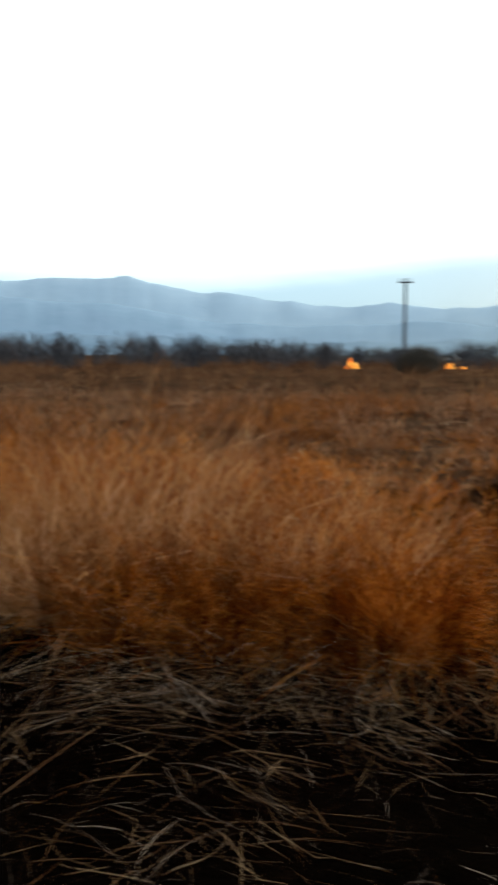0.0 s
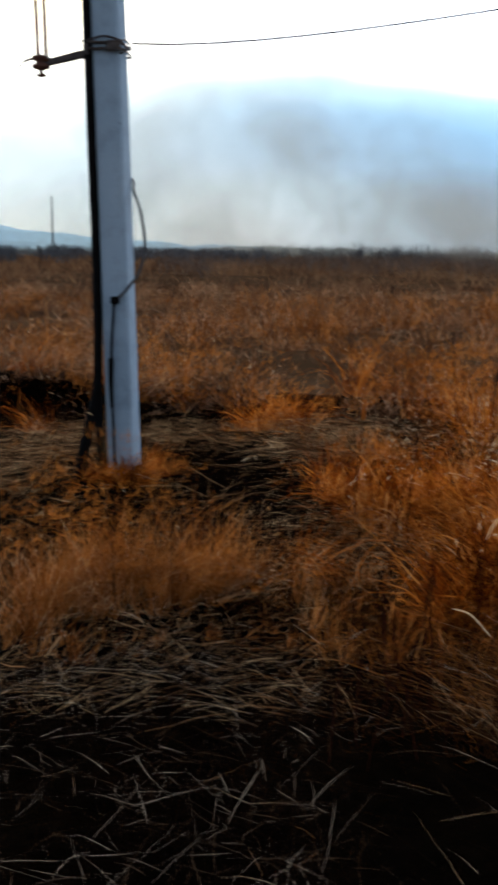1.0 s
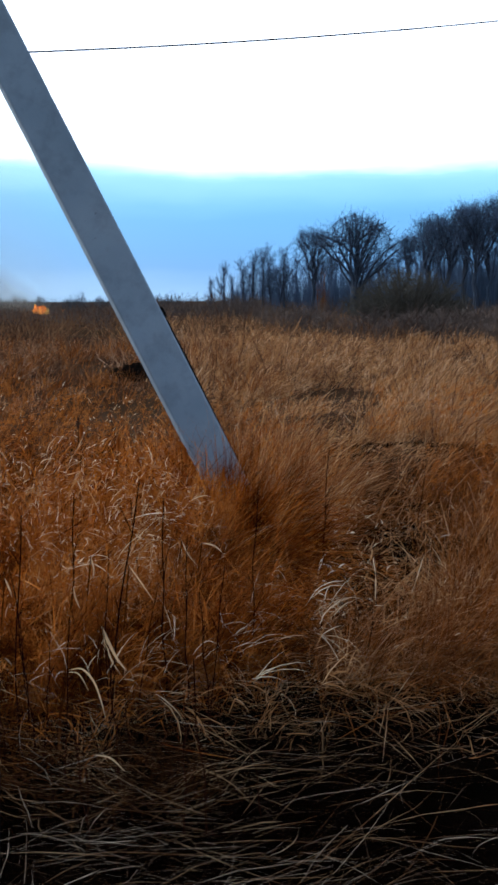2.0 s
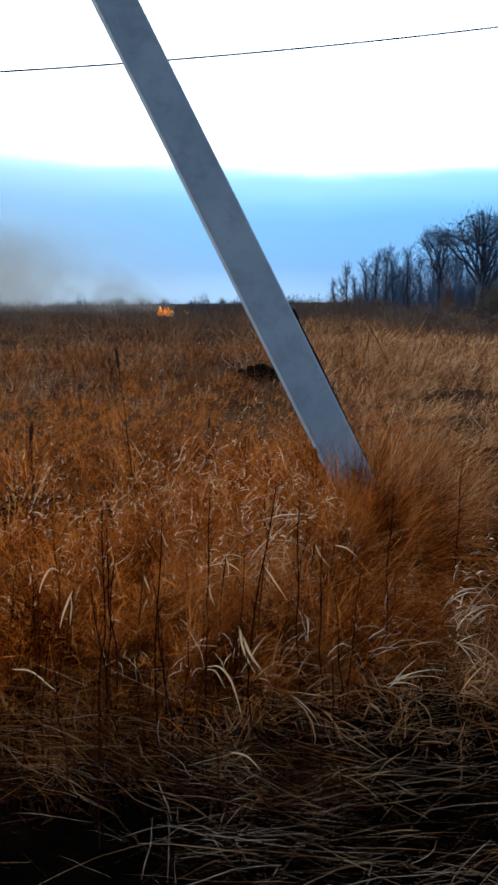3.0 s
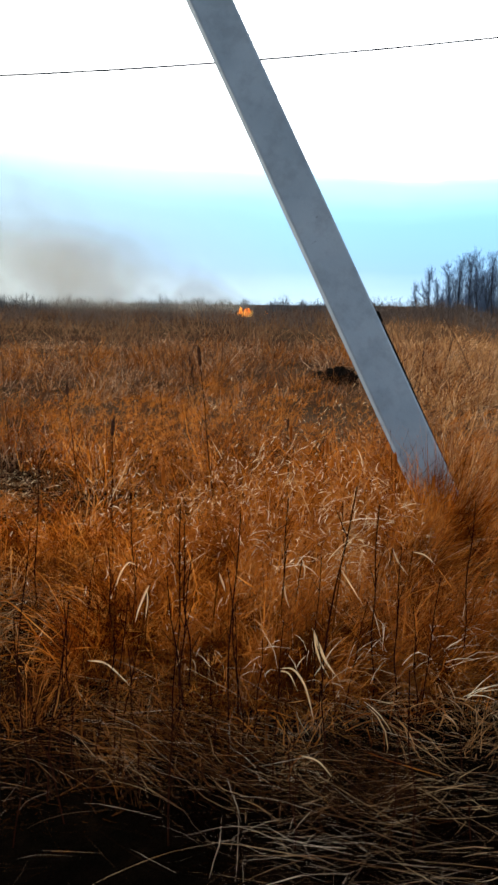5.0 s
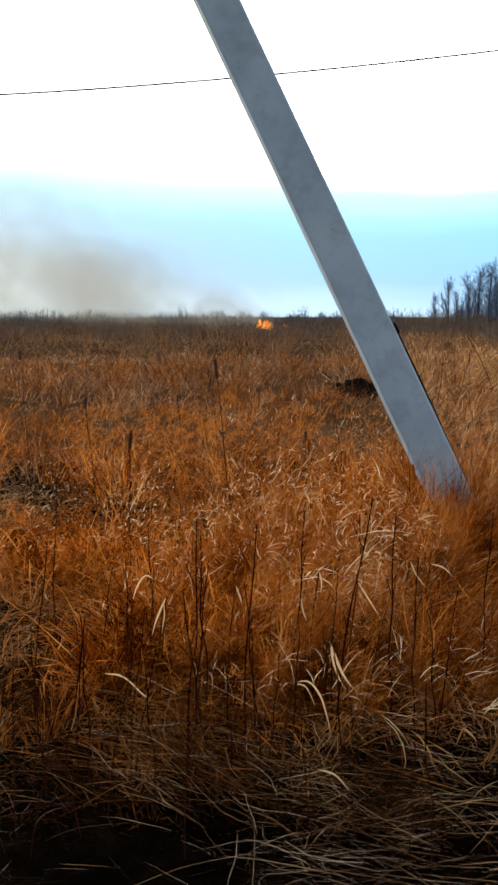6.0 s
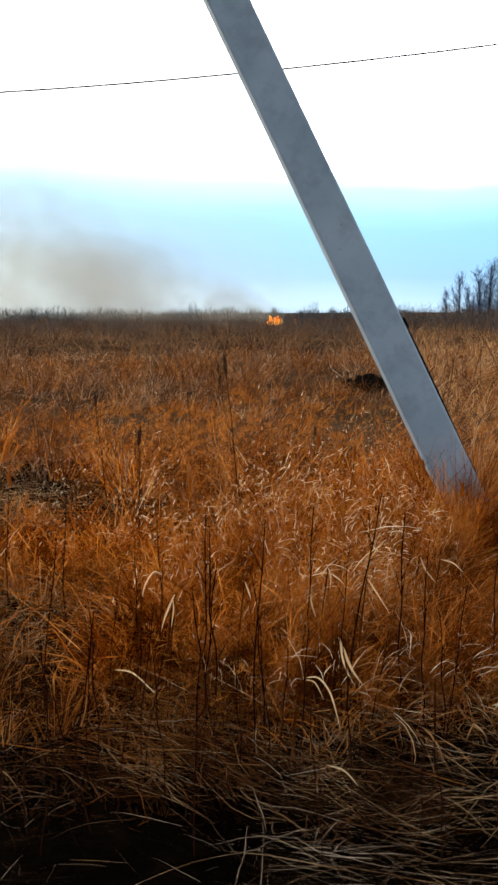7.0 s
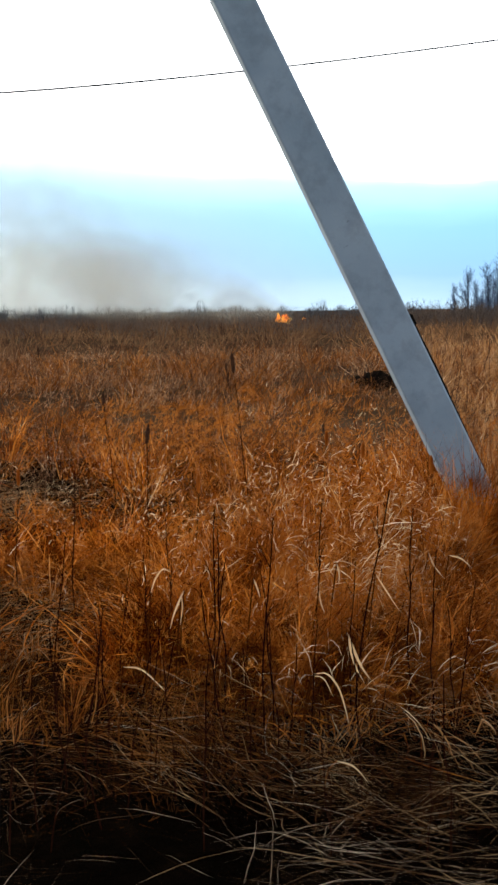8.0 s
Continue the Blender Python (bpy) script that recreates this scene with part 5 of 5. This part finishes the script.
lying("flattened_straw", 4800, 2.6, 3.9, M_MAT, "brown tangle of broken straw at the verge", 0.15, (0.05, 0.28), 0.0013, 3, swirl=3.0, mess=0.9, az0=15, az1=57, clotted=1.7)
lying("flattened_straw", 5200, 2.8, 4.3, M_TAN, "rust-tan straw matted in layers with dark gaps", 0.26, (0.10, 0.38), 0.0015, 4, swirl=1.8, mess=0.5, az0=44, az1=72, clotted=3.0)
lying("flattened_straw", 1500, 5.8, 7.3, M_MAT, "pale flattened straw in a hollow of the field", 0.13, (0.12, 0.45), 0.0030, 3, swirl=2.5, mess=0.6, az0=44, az1=58)
lying("flattened_straw", 4500, 3.0, 8.2, M_MAT, "fallen straw between the standing tussocks", 0.16, (0.12, 0.45), 0.0018, 4, power=1.2, swirl=4.0, mess=0.8)
lying("straw_drift", 2000, 2.5, 3.6, M_MAT, "long tan strands fallen over the edge of the verge", 0.34, (0.15, 0.5), 0.0012, 5, swirl=2.5, mess=0.6, az0=70, az1=102, clotted=2.0)
leaves("bleached_leaves", 3000, 2.9, 9.5, 1.5, (0.025, 0.07), (0.0025, 0.006), "bleached pale leaves caught in the dry grass")
leaves("drooping_leaves", 240, 2.75, 5.0, 1.0, (0.12, 0.30), (0.003, 0.0058), "long bleached blades drooping over the orange grass", 58, 97, 0.12)
leaves("bleached_leaves", 900, 3.2, 6.8, 1.0, (0.02, 0.065), (0.0035, 0.0075), "short curled leaves bleached almost white", 55, 97, 0.16)
leaves("bleached_leaves", 350, 2.9, 4.8, 1.0, (0.05, 0.14), (0.003, 0.0055), "narrow bleached leaves caught in the orange grass", 66, 86, 0.14)
leaves("curled_leaves", 3000, 2.85, 6.5, 1.25, (0.018, 0.048), (0.003, 0.0062), "tiny curled leaf tips bleached almost white", 54, 92, 0.12, M_LEAF)
leaves("pale_leaves", 4500, 6.0, 24, 1.9, (0.05, 0.16), (0.003, 0.0055), "pale leaves in the middle of the field", mat=M_BEIGE)
sprays("leaf_sprays", 80, 2.75, 3.8, 64, 90, "bleached leaves hanging in tufts over the orange grass")
sprays("leaf_sprays", 42, 2.9, 4.0, 69, 88, "almost white leaves hanging in loose tufts over the orange grass", 0.25, M_LEAF)
sprays("leaf_sprays", 5, 2.65, 3.4, 73, 92, "pale straw leaves hanging over the edge of the dark verge", 0.3)
sprays("leaf_sprays", 80, 2.75, 3.7, 74, 93, "tan withered leaves hanging over the edge of the dark verge", 0.25, M_GOLD)
sprays("leaf_sprays", 10, 3.0, 5.0, 50, 64, "bleached leaves hanging in tufts by the verge")
lying("flattened_straw", 3200, 2.7, 3.8, M_TAN, "broken straw swept along the foot of the orange grass", 0.22, (0.12, 0.5), 0.0014, 5, swirl=2.0, mess=0.45, az0=48, az1=96, clotted=3.0)
tuft_r = random.Random(8)
for k in range(26):
    tussock(-17 + k + tuft_r.uniform(-0.6, 0.6), tuft_r.uniform(5.0, 7.4), 280, tuft_r.uniform(0.75, 1.15) * (1.25 if k < 14 else 0.9), "tall feathery golden-brown tussock of dry grass", 0.0048, (M_ORANGE, M_GOLD, M_TAN, M_GOLD)[k % 4])
for az, dist, n, high in ((75.2, 6.0, 400, 0.70), (76.4, 5.5, 450, 0.70), (77.5, 5.2, 500, 0.64), (78.5, 5.0, 500, 0.60), (79.4, 4.9, 500, 0.60), (80.3, 4.85, 700, 0.76), (81.1, 4.95, 800, 0.88)):
    tussock(az, dist, n, high, "thick orange tuft of dry grass by the leaning brace", 0.0037)
for az, dist, n, high in ((81.4, 5.15, 700, 0.96), (82.0, 5.15, 700, 0.92), (82.7, 5.2, 450, 0.76), (83.8, 5.3, 300, 0.52)):
    tussock(az, dist, n, high, "thick tan tuft of dry grass at the foot of the leaning brace", 0.0034, M_GOLD if az > 81.5 else M_TAN)
standing("bleached_blades", 45, 2.8, 4.6, 9, 0.80, 0.0026, 6, M_PALE, "long bleached blades fallen over the orange grass", power=1.2, spread=0.07, wild=0.5, wind=0.9, sag=1.7, shared=0.7, az0=71, az1=86)


def bent_leaf(points, width, foot):
    """A grass stem that carries one broad bleached leaf, folded along its rib."""
    ob = tagged(new("grass_leaf"), "broad bleached grass leaf bent over on its stem", "leaf", "bleached leaves by the verge")
    ob.location = (foot[0], foot[1], float(ground_height(foot[0], foot[1])))
    here = Vector(ob.location)
    pts = [Vector(p) - here for p in curve_points(points, 18)]
    part("stem", tube_path("stem", curve_points([Vector((0, 0, -0.02)), pts[0] * 0.5 + Vector((0.01, 0.01, 0)), pts[0]], 8), 0.0026, M_TAN, 6), ob)
    bm = bmesh.new()
    rows = []
    for k, p in enumerate(pts):
        f = k / (len(pts) - 1)
        d = (pts[min(k + 1, len(pts) - 1)] - pts[max(k - 1, 0)]).normalized()
        across = d.cross(Vector((-0.9, -0.35, 0.25))).normalized()
        fold = across.cross(d).normalized()
        w = width * 0.25 * (0.12 + math.sin(math.pi * f ** 0.8)) * (1 - 0.1 * f)
        rows.append([bm.verts.new(p - across * w), bm.verts.new(p + fold * w * 0.5), bm.verts.new(p + across * w)])
    for a, b in zip(rows, rows[1:]):
        for m in range(2):
            bm.faces.new((a[m], a[m + 1], b[m + 1], b[m])).smooth = True
    bmesh.ops.solidify(bm, geom=list(bm.faces), thickness=0.0006)
    me = bpy.data.meshes.new("leaf")
    bm.to_mesh(me)
    bm.free()
    me.materials.append(M_LEAF)
    part("leaf", me, ob)


bent_leaf([(2.830, 0.865, 0.395), (2.816, 0.842, 0.356), (2.805, 0.808, 0.297), (2.796, 0.770, 0.255)], 0.019, (2.86, 0.92))
bent_leaf([(2.812, 0.853, 0.400), (2.796, 0.840, 0.344), (2.782, 0.816, 0.295), (2.770, 0.785, 0.255)], 0.012, (2.84, 0.90))
bent_leaf([(2.654, 0.918, 0.310), (2.649, 0.871, 0.318), (2.641, 0.831, 0.281), (2.629, 0.805, 0.222), (2.613, 0.788, 0.180)], 0.011, (2.68, 0.97))
bent_leaf([(2.670, 0.932, 0.296), (2.664, 0.888, 0.294), (2.655, 0.854, 0.244)], 0.008, (2.70, 0.98))
bent_leaf([(2.756, 1.429, 0.496), (2.730, 1.436, 0.463), (2.703, 1.444, 0.420), (2.680, 1.445, 0.382)], 0.013, (2.79, 1.48))
bent_leaf([(2.769, 1.447, 0.474), (2.753, 1.435, 0.436), (2.731, 1.434, 0.378)], 0.009, (2.80, 1.50))
bent_leaf([(2.701, 1.529, 0.493), (2.692, 1.505, 0.546), (2.688, 1.472, 0.586), (2.683, 1.439, 0.581)], 0.011, (2.73, 1.58))
bent_leaf([(3.646, 0.694, 0.468), (3.635, 0.642, 0.462), (3.623, 0.599, 0.433)], 0.012, (3.68, 0.74))
bent_leaf([(3.581, 0.763, 0.492), (3.566, 0.736, 0.443), (3.555, 0.692, 0.395)], 0.010, (3.61, 0.81))
bent_leaf([(3.044, 1.292, 0.477), (3.032, 1.269, 0.436), (3.017, 1.254, 0.413)], 0.011, (3.07, 1.34))
bent_leaf([(3.131, 1.067, 0.427), (3.115, 1.054, 0.390), (3.101, 1.034, 0.355)], 0.011, (3.16, 1.12))
bent_leaf([(3.247, 1.036, 0.505), (3.231, 1.021, 0.469), (3.212, 1.017, 0.432)], 0.010, (3.28, 1.09))
bent_leaf([(3.097, 0.844, 0.525), (3.087, 0.804, 0.475), (3.080, 0.752, 0.405)], 0.010, (3.13, 0.89))
bent_leaf([(2.487, 0.787, 0.121), (2.483, 0.733, 0.116), (2.476, 0.686, 0.079)], 0.008, (2.52, 0.84))
bent_leaf([(2.479, 1.512, 0.311), (2.494, 1.448, 0.302), (2.515, 1.371, 0.229)], 0.010, (2.51, 1.56))


def earth_mound(az, dist, wide, high, seed):
    x, y, _ = polar(az, dist)
    bm = bmesh.new()
    bmesh.ops.create_icosphere(bm, subdivisions=4, radius=1.0)
    for v in bm.verts:
        k = 1 + 0.5 * noise.noise(v.co * 2.2 + Vector((seed, 0, 0))) + 0.3 * noise.noise(v.co * 7 + Vector((0, seed, 0)))
        v.co = Vector((v.co.x * wide * k, v.co.y * wide * k, v.co.z * high * k))
    me = bpy.data.meshes.new("earth_mound")
    bm.to_mesh(me)
    bm.free()
    me.materials.append(M_EARTH)
    ob = tagged(new("earth_mound", me), "rough mound of black dug earth among dry grass", "earth mound")
    ob.location = (x, y, float(ground_height(x, y)) - 0.05)


earth_mound(74.4, 17.2, 0.36, 0.32, 3)
earth_mound(73.2, 17.6, 0.17, 0.20, 5)


# ---------------------------------------------------------------- weeds that stand out
def stalk(high, lean_x, lean_y, seed, head, coat=M_SEED, stout=0.010):
    r = random.Random(seed)
    ob = new("weed_stalk")
    pts = [Vector((lean_x * (k / 5) ** 1.4 * high + r.uniform(-1, 1) * 0.008, lean_y * (k / 5) ** 1.4 * high + r.uniform(-1, 1) * 0.008, high * k / 5 - 0.04)) for k in range(6)]
    part("stem", tube_path("stem", curve_points(pts, 15), 0.0034, M_STEM, 6, end=0.0018), ob)
    for k in range(r.randint(3, 5)):
        f = r.uniform(0.35, 0.9)
        i = min(4, int(f * 5))
        p = pts[i].lerp(pts[i + 1], f * 5 - i)
        a = r.uniform(0, 6.28)
        q = p + Vector((math.cos(a) * 0.03, math.sin(a) * 0.035, 0.07)) * r.uniform(0.5, 1.3)
        part("side_twig", tubes("side_twig", line_segs([p, q], 0.0018, 0.001), 4, M_STEM), ob)
    if head:
        top = pts[-1]
        bm = bmesh.new()
        bmesh.ops.create_icosphere(bm, subdivisions=3, radius=1.0)
        for v in bm.verts:
            k = 1 + 0.35 * noise.noise(v.co * 5 + Vector((seed, 0, 0)))
            v.co = Vector((v.co.x * stout * k, v.co.y * stout * k, v.co.z * head * k)) + top + Vector((0, 0, head * 0.6))
        me = bpy.data.meshes.new("seed_head")
        bm.to_mesh(me)
        bm.free()
        me.materials.append(coat)
        part("seed_head", me, ob, "shaggy seed head")
    return ob


stalk_kinds = [stalk(1.25, 0.02, 0.03, 1, 0.055, M_SEED, 0.010), stalk(0.72, 0.05, -0.03, 2, 0), stalk(0.66, -0.03, 0.05, 3, 0), stalk(0.78, 0.11, -0.07, 4, 0), stalk(0.95, -0.10, 0.05, 5, 0.05), stalk(0.70, 0.03, -0.05, 6, 0.050, M_PLUME, 0.010)]
for k in stalk_kinds:
    tagged(k, "thin dark withered weed stalk rising from dry grass", "weed", "weed stalks")
tagged(stalk_kinds[5], "thin stalk with a furry orange plume above the grass", "weed", "weed stalks")
# bearing, distance, kind, scale
STALKS = [
    (67.2, 4.9, 0, 1.0), (60.2, 4.4, 4, 0.95), (86.7, 4.6, 1, 1.15), (54.8, 2.7, 1, 0.8), (57.6, 2.75, 2, 0.85), (60.4, 2.7, 3, 0.62), (64.2, 2.9, 1, 0.95), (65.2, 3.1, 2, 1.1),
    (67.6, 2.8, 3, 1.05), (68.4, 2.9, 2, 0.95), (70.6, 2.6, 1, 0.75), (73.3, 3.0, 3, 1.15), (74.1, 2.6, 2, 0.8), (76.9, 3.1, 1, 1.1), (79.9, 2.9, 2, 0.8), (72.2, 2.3, 1, 0.6),
    (62.0, 3.6, 1, 0.9), (55.6, 4.0, 3, 1.0), (71.4, 5.8, 4, 0.75), (58.4, 6.2, 4, 0.9), (50.3, 7.5, 4, 0.8), (82.4, 3.4, 3, 0.95), (89.8, 3.4, 2, 0.9), (48.2, 3.3, 1, 0.7), (37.0, 3.1, 2, 0.7), (40.4, 3.4, 1, 0.6),
    (64.6, 8.0, 4, 0.95), (54.2, 9.0, 0, 0.9), (66.0, 10.0, 4, 1.0), (75.6, 3.7, 1, 0.95), (92.4, 4.8, 3, 0.9),
    (78.3, 4.85, 5, 1.02), (79.7, 4.9, 5, 0.85), (73.2, 5.4, 5, 0.95), (71.2, 5.6, 5, 1.0), (63.2, 4.3, 5, 0.95), (52.0, 4.6, 5, 0.9), (12.0, 4.3, 5, 0.9), (84.0, 5.2, 5, 0.8),
]
for k in range(10):
    STALKS.append((50.8 + 1.6 * k + tree_r.uniform(-0.5, 0.5), tree_r.uniform(2.3, 2.8), tree_r.choice((1, 2, 3)), tree_r.uniform(0.6, 0.95)))
for k in range(6):
    STALKS.append((68.0 + 3.1 * k + tree_r.uniform(-1.3, 1.3), tree_r.uniform(2.3, 2.8), tree_r.choice((1, 2, 3)), tree_r.uniform(0.5, 0.85)))
for k in range(13):
    STALKS.append((53.5 + 2.2 * k + tree_r.uniform(-1.0, 1.0), tree_r.uniform(2.6, 3.5), tree_r.choice((1, 2, 3)), tree_r.uniform(0.65, 1.05)))
stood = set()
for az, dist, kind, size in STALKS:
    x, y, _ = polar(az, dist)
    m = pose(x, y, float(ground_height(x, y)), tree_r.gauss(0, 4), tree_r.gauss(0, 4), tree_r.uniform(-50, 50))
    if kind in stood:
        ob = copy_thing(stalk_kinds[kind], m)
    else:
        ob = stalk_kinds[kind]
        ob.matrix_basis = m
        stood.add(kind)
    ob.scale = (size,) * 3


# ---------------------------------------------------------------- fire and smoke
def flames(az, dist, wide, high, seed, label):
    """A few tongues of flame low in the grass."""
    r = random.Random(seed)
    x, y, _ = polar(az, dist)
    ob = tagged(new("grass_fire"), label, "fire", "fires in the field")
    ob.location = (x, y, 0)
    c, s = math.cos(radians(az)), -math.sin(radians(az))
    for k in range(13):
        o = r.uniform(-1, 1) * wide / 2
        h = high * r.uniform(0.3, 1.0) * (1 - 0.5 * abs(o) / (wide / 2))
        w = wide * r.uniform(0.05, 0.13)
        bm = bmesh.new()
        bmesh.ops.create_icosphere(bm, subdivisions=3, radius=1.0)
        bend = r.uniform(-0.5, 0.3)
        for v in bm.verts:
            f = (v.co.z + 1) / 2
            taper = (1 - f) ** 0.7 + 0.03
            wob = noise.noise(v.co * 1.7 + Vector((seed + k, 0, 0))) * 0.35
            lx = v.co.x * w * taper + o + (bend * f * f + wob * f) * w * 2.2
            v.co = Vector((lx * c, lx * s, 0.15 + f * h)) + Vector((-s, c, 0)) * v.co.y * w * taper
        me = bpy.data.meshes.new("flame_tongue")
        bm.to_mesh(me)
        bm.free()
        me.materials.append(M_FLAME)
        part("flame_tongue", me, ob)
    return ob


flames(68.65, 98, 1.5, 1.5, 1, "orange flames burning at the far edge of the field")
flames(6.3, 84, 1.2, 1.0, 2, "orange flames in the grass before the scrub")
flames(12.2, 84, 0.9, 0.7, 3, "small orange flames in the grass before the scrub")
flames(13.0, 84, 0.5, 0.5, 4, "small orange flames in the grass before the scrub")
flames(56.3, 110, 0.35, 0.4, 5, "low reddish flames far out in the grass")
flames(69.9, 112, 0.5, 0.6, 6, "low reddish flames far out in the grass")


def smoke_bank(az0, az1, dist, high, lean, mat, seed, label, sheets=2):
    """A bank of drifting smoke: billowing layers one behind another."""
    ob = tagged(new("smoke_bank"), label, "smoke", kind="stuff")
    mid = (az0 + az1) / 2
    cx, cy, _ = polar(mid, dist)
    ob.location = (cx, cy, 0)
    nu, nv = 72, 30
    for k in range(sheets):
        u, v = np.meshgrid(np.linspace(0, 1, nu), np.linspace(0, 1, nv))
        d = dist + (k - (sheets - 1) / 2) * 17 + 0 * u
        az = np.radians(az0 + (az1 - az0) * u + lean * v ** 1.2 + (value_noise(u * 5, v * 5, 1.0, seed + 9 + k) - 0.5) * 0.6 * v)
        z = v * high * (0.8 + 0.1 * k)
        verts = np.stack([d * np.sin(az) - cx, d * np.cos(az) - cy, z - 0.5], axis=2).reshape(-1, 3)
        i, j = np.meshgrid(np.arange(nv - 1), np.arange(nu - 1), indexing="ij")
        f = np.stack([i * nu + j, i * nu + j + 1, (i + 1) * nu + j + 1, (i + 1) * nu + j], axis=2).reshape(-1, 4)
        part("smoke_layer", mesh_from("smoke_layer", verts, f, mat, uv=np.stack([u, v], axis=2).reshape(-1, 2), smooth=True), ob)
    return ob


M_SMOKE_PALE = smoke_material("pale_smoke", (0.46, 0.60, 0.63), 0.45, 0.02)
M_SMOKE_BROWN = smoke_material("brownish_smoke", (0.37, 0.34, 0.28), 0.6, 0.09)
M_SMOKE_GREY = smoke_material("grey_smoke", (0.44, 0.43, 0.365), 0.6, 0.05)
smoke_bank(25, 73, 215, 46, -5, M_SMOKE_PALE, 91, "wide bank of pale bluish smoke over the far field", 2)
smoke_bank(57, 70.2, 118, 13.5, -8.0, M_SMOKE_BROWN, 92, "brownish-grey smoke drifting from the burning grass", 3)
smoke_bank(0, 40, 150, 13, -4, M_SMOKE_PALE, 94, "thin smoke haze drifting before the hills", 1)
smoke_bank(12, 46, 260, 34, -3, M_SMOKE_PALE, 95, "pale smoke haze veiling the end of the hills", 2)
smoke_bank(38, 63, 160, 44, -9, M_SMOKE_GREY, 93, "grey smoke rising beyond the field", 3)
